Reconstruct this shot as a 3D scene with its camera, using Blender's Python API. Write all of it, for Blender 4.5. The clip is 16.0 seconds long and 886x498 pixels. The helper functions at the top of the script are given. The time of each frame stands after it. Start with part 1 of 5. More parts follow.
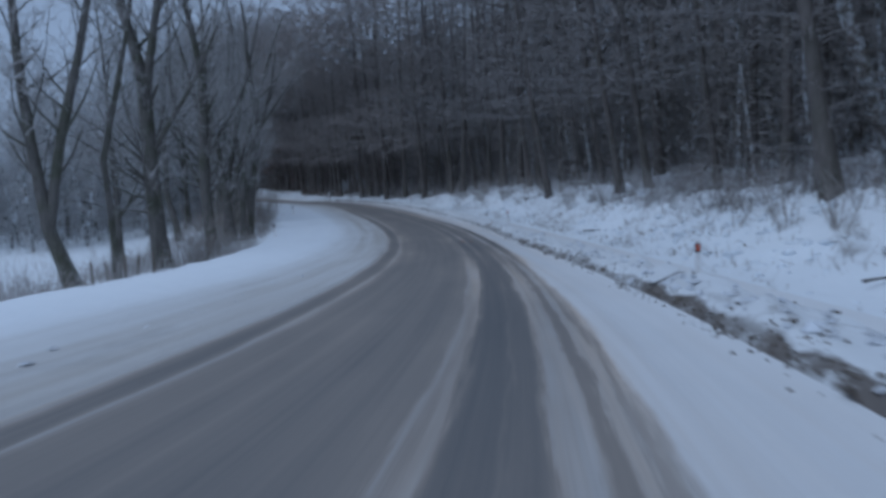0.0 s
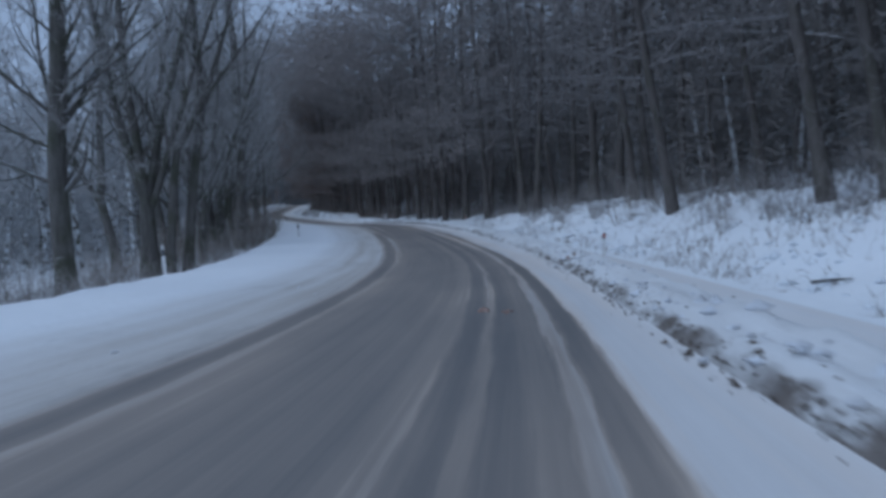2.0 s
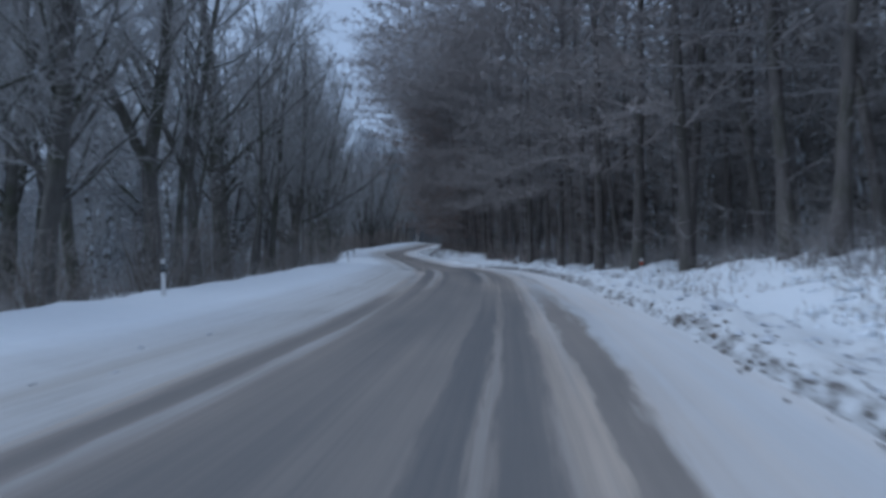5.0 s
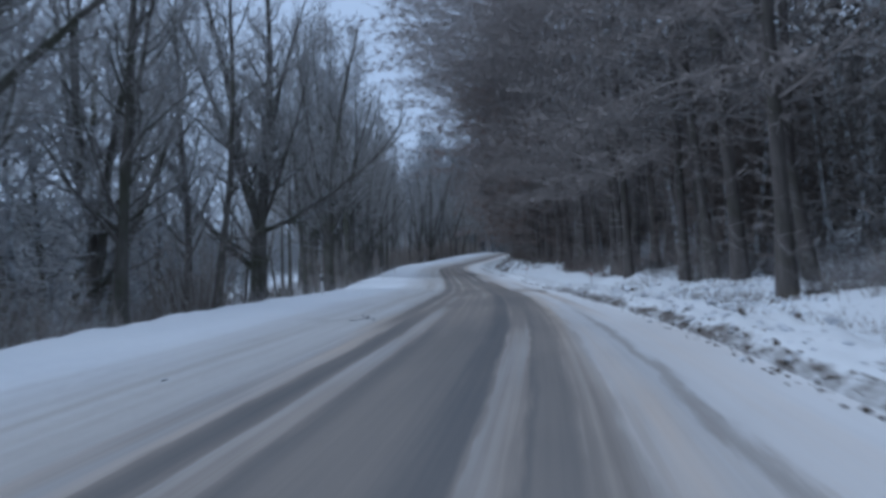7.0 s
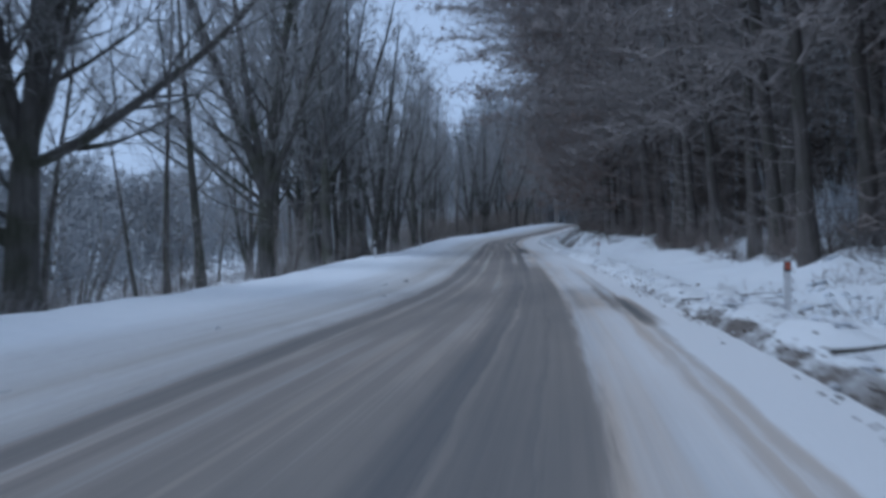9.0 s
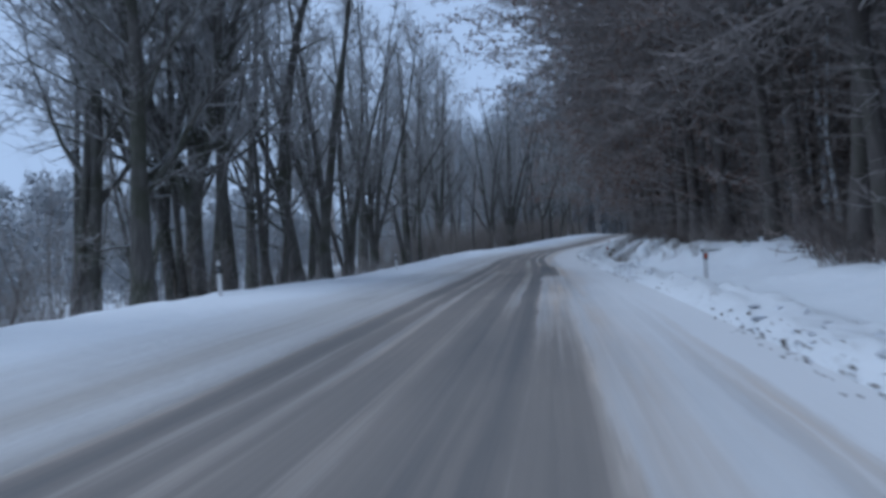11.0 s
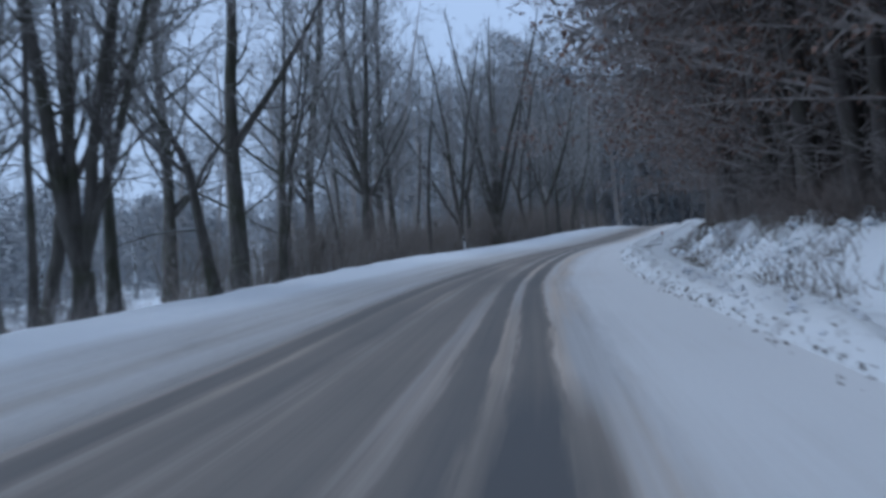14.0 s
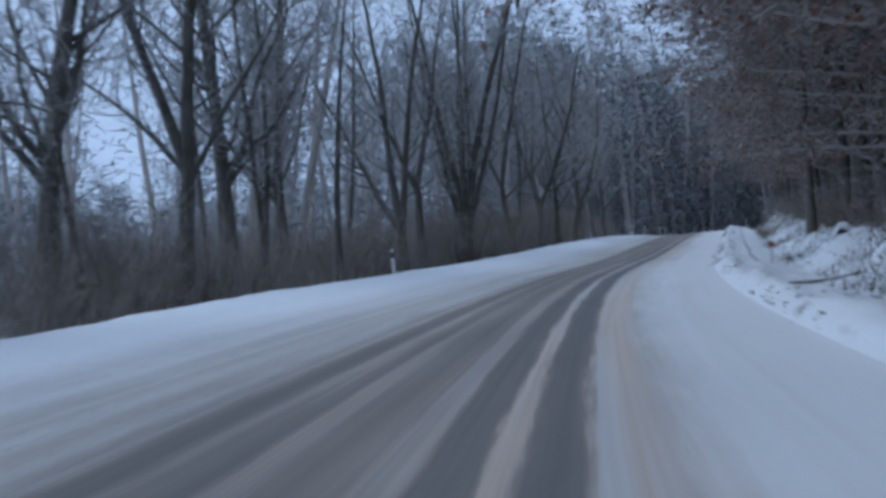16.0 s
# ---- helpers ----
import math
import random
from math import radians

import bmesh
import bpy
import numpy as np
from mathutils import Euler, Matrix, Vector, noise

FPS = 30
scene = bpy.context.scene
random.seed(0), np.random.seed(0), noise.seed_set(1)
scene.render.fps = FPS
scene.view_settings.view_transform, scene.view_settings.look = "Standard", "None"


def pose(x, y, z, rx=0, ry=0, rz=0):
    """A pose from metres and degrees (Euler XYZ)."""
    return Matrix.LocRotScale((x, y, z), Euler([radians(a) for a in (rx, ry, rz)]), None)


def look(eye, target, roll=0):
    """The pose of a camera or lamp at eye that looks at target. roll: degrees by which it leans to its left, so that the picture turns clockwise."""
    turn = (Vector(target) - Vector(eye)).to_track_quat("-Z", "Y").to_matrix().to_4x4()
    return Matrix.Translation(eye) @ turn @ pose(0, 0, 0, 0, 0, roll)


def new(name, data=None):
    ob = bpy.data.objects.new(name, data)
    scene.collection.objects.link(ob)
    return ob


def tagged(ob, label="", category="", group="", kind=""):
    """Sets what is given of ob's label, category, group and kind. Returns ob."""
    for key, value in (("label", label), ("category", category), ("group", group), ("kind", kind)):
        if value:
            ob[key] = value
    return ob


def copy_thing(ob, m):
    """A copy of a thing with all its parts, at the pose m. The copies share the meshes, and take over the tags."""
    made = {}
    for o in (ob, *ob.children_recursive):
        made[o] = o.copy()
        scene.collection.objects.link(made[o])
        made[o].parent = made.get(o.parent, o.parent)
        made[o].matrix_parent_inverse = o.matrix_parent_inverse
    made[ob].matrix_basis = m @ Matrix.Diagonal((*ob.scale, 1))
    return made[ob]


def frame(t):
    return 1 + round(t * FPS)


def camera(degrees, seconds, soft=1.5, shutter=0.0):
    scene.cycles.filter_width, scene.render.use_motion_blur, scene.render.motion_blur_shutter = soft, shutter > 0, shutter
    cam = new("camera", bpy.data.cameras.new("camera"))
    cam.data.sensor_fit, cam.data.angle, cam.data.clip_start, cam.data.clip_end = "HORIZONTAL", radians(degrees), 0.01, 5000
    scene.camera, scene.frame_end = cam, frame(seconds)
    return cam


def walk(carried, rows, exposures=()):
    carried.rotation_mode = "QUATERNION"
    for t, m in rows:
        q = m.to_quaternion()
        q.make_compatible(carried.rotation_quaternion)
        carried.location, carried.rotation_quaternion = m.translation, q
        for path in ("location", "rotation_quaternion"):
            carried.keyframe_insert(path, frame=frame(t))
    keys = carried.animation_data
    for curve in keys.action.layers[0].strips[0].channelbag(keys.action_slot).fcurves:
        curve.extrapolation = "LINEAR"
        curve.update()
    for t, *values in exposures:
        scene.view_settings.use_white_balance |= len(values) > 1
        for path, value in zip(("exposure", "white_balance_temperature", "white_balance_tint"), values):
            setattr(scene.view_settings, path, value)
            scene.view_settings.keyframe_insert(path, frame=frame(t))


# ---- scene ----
from mathutils.bvhtree import BVHTree

cam = camera(60.0, 16.0, soft=3.5, shutter=0.4)
EXPOSURE = [(0, -0.27, 5090, 8), (2, -0.14, 5080, 8), (4, 0.04, 5120, 8), (7.5, 0.43, 5210, 8), (10, 0.36, 5110, 8), (12.5, 0.6, 5160, 8), (13.5, 0.51, 5170, 8), (15, 0.55, 5110, 8), (16, 0.53, 5080, 8)]
PATH = [
    (0, (0.000, 0.000, 1.250), (-0.130, 9.996, 0.996), -3.65),
    (0.5, (0.577, 5.277, 1.236), (0.161, 15.268, 1.134), -3.26),
    (1, (0.972, 10.640, 1.272), (0.372, 20.622, 1.269), -3.26),
    (1.5, (1.181, 15.953, 1.324), (0.354, 25.919, 1.395), -3.02),
    (2, (1.295, 21.738, 1.431), (0.079, 31.662, 1.597), -2.65),
    (2.5, (1.206, 27.177, 1.631), (-0.325, 37.054, 1.957), -1.91),
    (3, (0.941, 33.046, 1.899), (-0.853, 42.874, 2.342), -1.56),
    (3.5, (0.652, 38.893, 2.190), (-1.403, 48.663, 2.758), -1.29),
    (4, (-0.023, 45.101, 2.503), (-2.380, 54.799, 3.133), -0.81),
    (4.5, (-0.883, 51.097, 2.854), (-3.654, 60.680, 3.563), -0.25),
    (5, (-2.159, 57.379, 3.374), (-5.425, 66.798, 4.153), 0.59),
    (5.2, (-2.751, 59.832, 3.560), (-6.149, 69.203, 4.350), 0.63),
    (7.3, (-9.328, 84.536, 5.731), (-13.687, 93.491, 6.632), -1.73),
    (7.5, (-10.012, 86.832, 5.913), (-14.448, 95.758, 6.716), -1.67),
    (8, (-11.863, 92.481, 6.308), (-16.495, 101.322, 6.932), -1.45),
    (8.5, (-13.774, 97.907, 6.646), (-18.628, 106.629, 7.244), -1.19),
    (9, (-15.937, 103.466, 7.072), (-21.025, 112.053, 7.670), -1.15),
    (9.5, (-18.108, 108.891, 7.514), (-23.344, 117.386, 8.163), -1.13),
    (10, (-20.425, 114.509, 7.808), (-25.655, 123.004, 8.501), -0.99),
    (10.2, (-21.368, 116.708, 7.948), (-26.613, 125.194, 8.643), -1.66),
    (12.3, (-31.852, 139.300, 9.885), (-37.706, 147.338, 10.938), -1.84),
    (12.5, (-32.904, 141.556, 10.120), (-38.795, 149.567, 11.180), -2.03),
    (13, (-35.672, 147.265, 10.646), (-41.546, 155.309, 11.535), -1.69),
    (13.5, (-38.480, 152.678, 11.056), (-44.202, 160.841, 11.847), -2.05),
    (14, (-41.110, 158.246, 11.586), (-46.691, 166.502, 12.416), -3.46),
    (14.5, (-43.651, 163.462, 12.197), (-49.198, 171.741, 13.033), -3.21),
    (15, (-46.175, 168.854, 12.688), (-51.779, 177.094, 13.521), -3.39),
    (15.5, (-48.778, 173.886, 13.208), (-54.405, 182.108, 14.069), -3.32),
    (16, (-51.489, 179.225, 13.810), (-57.003, 187.511, 14.776), -3.45),
]
walk(cam, [(t, look(eye, target, roll)) for t, eye, target, roll in PATH], EXPOSURE)

# ---------- sky and light ----------
world = bpy.data.worlds.new("winter_dusk")
scene.world = world
world.use_nodes = True
wn = world.node_tree.nodes
sky = wn.new("ShaderNodeTexSky")
sky.sky_type = "NISHITA"
sky.sun_disc = False
sky.sun_elevation = radians(62)
sky.sun_rotation = radians(150)
sky.air_density, sky.dust_density, sky.ozone_density = 1.4, 6.0, 3.0
# a low, even cloud deck under the clear-sky colour
deck = wn.new("ShaderNodeMix")
deck.data_type = "RGBA"
deck.inputs[0].default_value = 0.85
deck.inputs[7].default_value = (7.6, 8.6, 10.2, 1)
world.node_tree.links.new(sky.outputs["Color"], deck.inputs[6])
wn["Background"].inputs["Strength"].default_value = 0.051
world.node_tree.links.new(deck.outputs[2], wn["Background"].inputs["Color"])
sun_data = bpy.data.lights.new("sun", "SUN")
sun_data.energy, sun_data.angle, sun_data.color = 0.8, radians(40), (1.0, 0.97, 0.93)
sun = new("sun", sun_data)
sun.matrix_world = look((-30, 20, 60), (-6, 36, 16))

# ---------- the road's line ----------
# every 20 m along the driven line: east, north, height
STEP = 20.0
LINE_X = [-3.52, -1.17, 0.93, 1.11, -0.69, -5.08, -10.57, -17.48, -25.37, -33.98, -42.8, -51.7, -58.9, -63.6, -67.9, -72.1, -75.4, -76.4, -73.4, -66.0, -54.5, -40.0]
LINE_Y = [-29.79, -9.93, 9.96, 29.95, 49.85, 69.36, 88.59, 107.35, 125.73, 143.78, 161.73, 179.64, 198.3, 217.7, 237.3, 256.8, 276.5, 296.4, 316.1, 334.7, 351.0, 364.8]
LINE_Z = [0.13, 0.04, 0.01, 0.5, 1.53, 3.1, 4.78, 6.13, 7.36, 9.07, 10.73, 12.61, 14.6, 16.7, 19.1, 21.3, 22.9, 23.6, 23.6, 23.3, 23.0, 23.0]
BANK = [-1.6, -1.7, -1.2, 0.2, 1.6, 2.2, 0.9, 0.7, 0.0, 0.0, -0.9, -1.4, -1.5, -1.2, -0.6, 0, 0, 0, 0, 0, 0, 0]
# height of the wooded slope's foot, 11 m to the right of the driven line
FOOT = [0.6, 0.8, 1.05, 1.35, 1.6, 1.4, 0.85, 0.2, 0.9, 0.85, 1.0, 1.1, 0.8, 0.6, 0.8, 1, 1, 1, 1, 1, 1, 1]
# height of the snow bank along the valley side
CREST = [0.25, 0.25, 0.27, 0.3, 0.38, 0.25, 0.1, 0.32, 0.25, 0.28, 0.03, 0.03, 0.33, 0.44, 0.5, 0.45, 0.4, 0.4, 0.4, 0.4, 0.4, 0.4]
# how far the road's edges lie to the right of their usual line, and how much bare soil shows beside it
SHIFT = [-0.1, -0.1, 0.08, -0.36, -0.05, 0.5, 0.3, 0.1, 0.35, 0.4, 0.35, 0.7, 1.2, 1.2, 1, 0.8, 0.5, 0, 0, 0, 0, 0]
SHIFT_VALLEY = [-0.1, -0.1, 0.08, 0.15, 0.15, 0.5, 0.3, 0.1, 0.35, 0.4, 0.35, 0.7, 1.2, 1.2, 1, 0.8, 0.5, 0, 0, 0, 0, 0]
BARE = [1, 1, 1, 0.85, 0.5, 0.6, 0.75, 1, 0.4, 0.15, 0.35, 0.4, 0.2, 0.15, 0.1, 0.1, 0.1, 0, 0, 0, 0, 0]
S_END = STEP * (len(LINE_X) - 1)

# ---------- materials ----------


def material(name, rough=0.8, spec=0.3):
    m = bpy.data.materials.new(name)
    m.use_nodes = True
    b = m.node_tree.nodes["Principled BSDF"]
    b.inputs["Roughness"].default_value = rough
    b.inputs["Specular IOR Level"].default_value = spec
    return m, m.node_tree, b


def node(nt, kind, **values):
    n = nt.nodes.new(kind)
    for key, value in values.items():
        n.inputs[key.replace("_", " ")].default_value = value
    return n


def ramp(nt, source, stops, smooth="LINEAR"):
    n = nt.nodes.new("ShaderNodeValToRGB")
    n.color_ramp.interpolation = smooth
    e = n.color_ramp.elements
    while len(e) < len(stops):
        e.new(0.5)
    for el, (at, c) in zip(e, stops):
        el.position = at
        el.color = (c, c, c, 1) if isinstance(c, (int, float)) else (*c, 1)
    nt.links.new(source, n.inputs["Fac"])
    return n.outputs["Color"]


def mix(nt, fac, a, b, how="MIX"):
    n = nt.nodes.new("ShaderNodeMix")
    n.data_type, n.blend_type = "RGBA", how
    for value, slot in ((fac, 0), (a, 6), (b, 7)):
        if isinstance(value, (int, float)):
            n.inputs[slot].default_value = value
        elif isinstance(value, tuple):
            n.inputs[slot].default_value = (*value, 1)
        else:
            nt.links.new(value, n.inputs[slot])
    return n.outputs[2]


def math_node(nt, op, a, b=0.0, clamp=False):
    n = nt.nodes.new("ShaderNodeMath")
    n.operation, n.use_clamp = op, clamp
    for k, value in enumerate((a, b)):
        if isinstance(value, (int, float)):
            n.inputs[k].default_value = value
        else:
            nt.links.new(value, n.inputs[k])
    return n.outputs[0]


def noise_tex(nt, vector, scale, detail=4.0, rough=0.55):
    n = node(nt, "ShaderNodeTexNoise", Scale=scale, Detail=detail, Roughness=rough)
    nt.links.new(vector, n.inputs["Vector"])
    return n.outputs["Fac"]


def stretched(nt, vector, sx, sy, sz=1.0):
    n = nt.nodes.new("ShaderNodeMapping")
    n.inputs["Scale"].default_value = (sx, sy, sz)
    nt.links.new(vector, n.inputs["Vector"])
    return n.outputs["Vector"]


def bump(nt, bsdf, height, strength, distance=0.02):
    n = node(nt, "ShaderNodeBump", Strength=strength, Distance=distance)
    nt.links.new(height, n.inputs["Height"])
    nt.links.new(n.outputs["Normal"], bsdf.inputs["Normal"])


def snow_material():
    """Snow cover; its map carries metres across (u) and along (v) the road, for the slush thrown to both sides."""
    m, nt, b = material("snow", 0.75, 0.25)
    uv = nt.nodes.new("ShaderNodeUVMap").outputs["UV"]
    geo = nt.nodes.new("ShaderNodeNewGeometry").outputs["Position"]
    u = nt.nodes.new("ShaderNodeSeparateXYZ")
    nt.links.new(uv, u.inputs[0])
    wob = noise_tex(nt, stretched(nt, uv, 0.5, 0.25), 1.0, 5)
    ux = math_node(nt, "ADD", u.outputs["X"], math_node(nt, "MULTIPLY", math_node(nt, "SUBTRACT", wob, 0.5), 0.7))
    fine = noise_tex(nt, geo, 2.2, 6, 0.6)
    big = noise_tex(nt, geo, 0.16, 4)
    base = mix(nt, big, (0.84, 0.88, 0.93), (0.90, 0.935, 0.965))
    base = mix(nt, ramp(nt, fine, [(0.3, 0.0), (0.62, 0.16)]), base, (0.70, 0.76, 0.83))
    # grey slush film driven into the snow beside the lanes
    spread = ramp(nt, math_node(nt, "DIVIDE", u.outputs["Y"], 400.0), [(0.1, 0.75), (0.2, 0.85), (0.33, 0.85), (0.45, 1.0), (0.6, 0.9)])
    left = ramp(nt, math_node(nt, "DIVIDE", math_node(nt, "ADD", math_node(nt, "ADD", ux, math_node(nt, "MULTIPLY", spread, 1.3)), 10.0), 8.0), [(0.0, 0.0), (0.3, 0.0), (0.48, 0.05), (0.545, 0.2), (0.6, 0.5), (0.7, 0.72), (0.75, 0.95), (1.0, 1.0)])
    right = ramp(nt, math_node(nt, "DIVIDE", math_node(nt, "SUBTRACT", ux, 1.0), 5.0), [(0.0, 0.4), (0.2, 0.3), (0.42, 0.18), (0.6, 0.03), (1.0, 0.0)])
    right = math_node(nt, "MULTIPLY", right, math_node(nt, "ADD", 1.0, ramp(nt, math_node(nt, "DIVIDE", u.outputs["Y"], 400.0), [(0.11, 0.3), (0.15, 1.0), (0.22, 0.8), (0.3, 0.0)])))
    side = math_node(nt, "GREATER_THAN", u.outputs["X"], -1.0)
    film = mix(nt, side, left, right)
    streak = noise_tex(nt, stretched(nt, uv, 2.4, 0.05), 1.0, 5, 0.6)
    film = mix(nt, 1.0, film, ramp(nt, streak, [(0.25, 0.55), (0.65, 1.0)]), "MULTIPLY")
    base = mix(nt, film, base, (0.475, 0.452, 0.424))
    # brownish splashes and old ruts on the valley side
    splash = ramp(nt, noise_tex(nt, stretched(nt, uv, 0.9, 0.22), 1.0, 6, 0.65), [(0.55, 0.0), (0.72, 0.5)])
    lane = ramp(nt, math_node(nt, "DIVIDE", math_node(nt, "ADD", u.outputs["X"], 9.0), 6.0), [(0.4, 0.0), (0.6, 0.7), (0.9, 1.0)])
    lane = mix(nt, side, lane, (0, 0, 0))
    base = mix(nt, math_node(nt, "MULTIPLY", splash, lane), base, (0.30, 0.285, 0.27))
    # soil torn up along the edge
    soil_n = noise_tex(nt, stretched(nt, uv, 3.2, 1.1), 1.0, 9, 0.74)
    edge = ramp(nt, math_node(nt, "DIVIDE", math_node(nt, "SUBTRACT", ux, 1.2), 3.0), [(0.0, 0.0), (0.18, 0.3), (0.215, 1.04), (0.285, 1.02), (0.33, 0.6), (0.38, 0.3), (0.6, 0.3), (0.64, 0.8), (0.66, 0.8), (0.69, 0.3), (1.0, 0.0)])
    amount = ramp(nt, math_node(nt, "DIVIDE", u.outputs["Y"], S_END), [(k / (len(BARE) - 1), x) for k, x in enumerate(BARE)])
    amount = math_node(nt, "ADD", math_node(nt, "MULTIPLY", amount, 0.5), 0.5)
    soil = ramp(nt, math_node(nt, "MULTIPLY", math_node(nt, "MULTIPLY", edge, amount), soil_n), [(0.36, 0.0), (0.5, 0.95)])
    soil = math_node(nt, "MULTIPLY", soil, ramp(nt, noise_tex(nt, stretched(nt, uv, 0.6, 0.28), 1.0, 5, 0.65), [(0.36, 0.4), (0.52, 1.0)]))
    # thin torn cracks across the ridge
    torn = math_node(nt, "ABSOLUTE", math_node(nt, "SUBTRACT", noise_tex(nt, stretched(nt, uv, 1.3, 0.75), 1.0, 6, 0.6), 0.5))
    crack = ramp(nt, torn, [(0.003, 0.6), (0.012, 0.0)])
    ridge = ramp(nt, math_node(nt, "DIVIDE", math_node(nt, "SUBTRACT", ux, 1.2), 3.0), [(0.26, 0.0), (0.32, 1.0), (0.6, 1.0), (0.66, 0.0)])
    here = ramp(nt, noise_tex(nt, stretched(nt, uv, 0.1, 0.45), 1.0, 3), [(0.5, 0.0), (0.58, 1.0)])
    crack = math_node(nt, "MULTIPLY", math_node(nt, "MULTIPLY", crack, ridge), math_node(nt, "MULTIPLY", here, amount))
    soil = math_node(nt, "MAXIMUM", soil, crack)
    soil = mix(nt, 1.0, soil, mix(nt, math_node(nt, "GREATER_THAN", u.outputs["X"], 0.0), (0, 0, 0), (1, 1, 1)), "MULTIPLY")
    base = mix(nt, soil, base, mix(nt, fine, (0.055, 0.046, 0.04), (0.20, 0.172, 0.15)))
    nt.links.new(base, b.inputs["Base Color"])
    bump(nt, b, math_node(nt, "ADD", fine, math_node(nt, "MULTIPLY", noise_tex(nt, geo, 11.0, 3), 0.4)), 0.55, 0.07)
    return m


def road_material():
    """Worn asphalt under packed snow: streaks and wheel tracks run along the lanes."""
    m, nt, b = material("snowy_asphalt", 0.6, 0.2)
    uv = nt.nodes.new("ShaderNodeUVMap").outputs["UV"]
    sep = nt.nodes.new("ShaderNodeSeparateXYZ")
    nt.links.new(uv, sep.inputs[0])
    wander = math_node(nt, "SUBTRACT", noise_tex(nt, stretched(nt, uv, 0.02, 0.022), 1.0, 2), 0.5)
    ux = math_node(nt, "ADD", sep.outputs["X"], math_node(nt, "MULTIPLY", wander, 0.2))
    fray = math_node(nt, "SUBTRACT", noise_tex(nt, stretched(nt, uv, 5.0, 0.35), 1.0, 5, 0.7), 0.5)
    ux = math_node(nt, "ADD", ux, math_node(nt, "MULTIPLY", fray, 0.3))
    place = math_node(nt, "DIVIDE", math_node(nt, "ADD", ux, 5.0), 7.5)
    at = lambda x: (x + 5.0) / 7.5
    down = math_node(nt, "DIVIDE", sep.outputs["Y"], 400.0)
    verge = ((-4.9, 0.82), (-4.2, 0.66), (-3.9, 0.5), (-3.72, 0.26), (-3.5, 0.3), (-3.38, 0.5), (-3.1, 0.38))
    # how thickly the snow lies across the road, at seven places along it, and where each takes over
    cover = None
    for start, end, lane in (
        (0, 0, ((-2.6, 0.32), (-1.5, 0.28), (-1.0, 0.34), (-0.9, 0.48), (-0.68, 0.48), (-0.6, 0.16), (-0.28, 0.2), (-0.25, 0.3), (-0.22, 0.2), (-0.05, 0.22), (0.02, 0.5), (0.24, 0.54), (0.29, 0.4), (0.38, 0.42), (0.42, 0.58), (0.5, 0.58), (0.54, 0.46), (0.6, 0.5), (0.7, 0.82), (2.2, 0.95))),
        (48, 60, ((-2.6, 0.3), (-1.2, 0.3), (-1.05, 0.4), (-0.8, 0.42), (-0.74, 0.22), (-0.5, 0.24), (-0.42, 0.46), (-0.36, 0.46), (-0.29, 0.18), (-0.08, 0.24), (0.0, 0.3), (0.17, 0.32), (0.21, 0.22), (0.27, 0.48), (0.43, 0.48), (0.5, 0.16), (0.76, 0.18), (0.88, 0.74), (2.2, 0.88))),
        (73, 88, ((-2.6, 0.28), (-1.2, 0.28), (-1.0, 0.38), (-0.76, 0.4), (-0.68, 0.16), (-0.38, 0.16), (-0.33, 0.46), (-0.23, 0.46), (-0.18, 0.22), (0.0, 0.2), (0.16, 0.26), (0.23, 0.5), (0.5, 0.54), (0.54, 0.38), (0.7, 0.4), (0.8, 0.72), (2.2, 0.9))),
        (102, 117, ((-4.3, 0.64), (-3.46, 0.56), (-3.32, 0.22), (-3.02, 0.24), (-2.94, 0.48), (-2.56, 0.48), (-2.46, 0.24), (-2.26, 0.26), (-2.1, 0.32), (-1.2, 0.32), (-1.06, 0.16), (-0.78, 0.16), (-0.7, 0.48), (-0.38, 0.5), (-0.31, 0.24), (-0.26, 0.34), (0.0, 0.34), (0.06, 0.46), (0.34, 0.48), (0.42, 0.62), (0.78, 0.66), (0.82, 0.5), (0.88, 0.52), (0.94, 0.76), (2.2, 0.95))),
        (127, 137, ((-2.8, 0.42), (-1.24, 0.44), (-1.04, 0.2), (-0.8, 0.2), (-0.76, 0.42), (-0.71, 0.42), (-0.66, 0.28), (-0.24, 0.3), (-0.2, 0.2), (-0.16, 0.34), (0.14, 0.34), (0.3, 0.66), (0.88, 0.84), (0.96, 0.62), (1.03, 0.6), (1.07, 0.8), (1.13, 0.6), (1.2, 0.62), (1.27, 0.95), (2.2, 1.0))),
        (158, 178, ((-3.0, 0.28), (-2.92, 0.5), (-2.74, 0.5), (-2.62, 0.38), (-1.66, 0.4), (-1.56, 0.24), (-1.18, 0.24), (-1.1, 0.48), (-0.84, 0.5), (-0.77, 0.2), (-0.5, 0.2), (-0.4, 0.6), (-0.06, 0.62), (0.0, 0.54), (0.1, 0.62), (0.5, 0.7), (0.8, 0.82), (1.1, 0.95), (2.2, 1.0))),
        (190, 203, ((-2.8, 0.26), (-2.7, 0.44), (-2.35, 0.46), (-2.2, 0.34), (-1.4, 0.34), (-1.3, 0.48), (-1.0, 0.46), (-0.93, 0.22), (-0.63, 0.22), (-0.57, 0.56), (-0.42, 0.56), (-0.36, 0.22), (-0.06, 0.22), (0.04, 0.62), (0.46, 0.68), (0.62, 0.92), (2.2, 1.0)))):
        across = ramp(nt, place, [(at(x), y) for x, y in (*(p for p in verge if p[0] < lane[0][0] - 0.1), *lane)])
        cover = across if cover is None else mix(nt, ramp(nt, down, [(start / 400.0, 0.0), (end / 400.0, 1.0)]), cover, across)
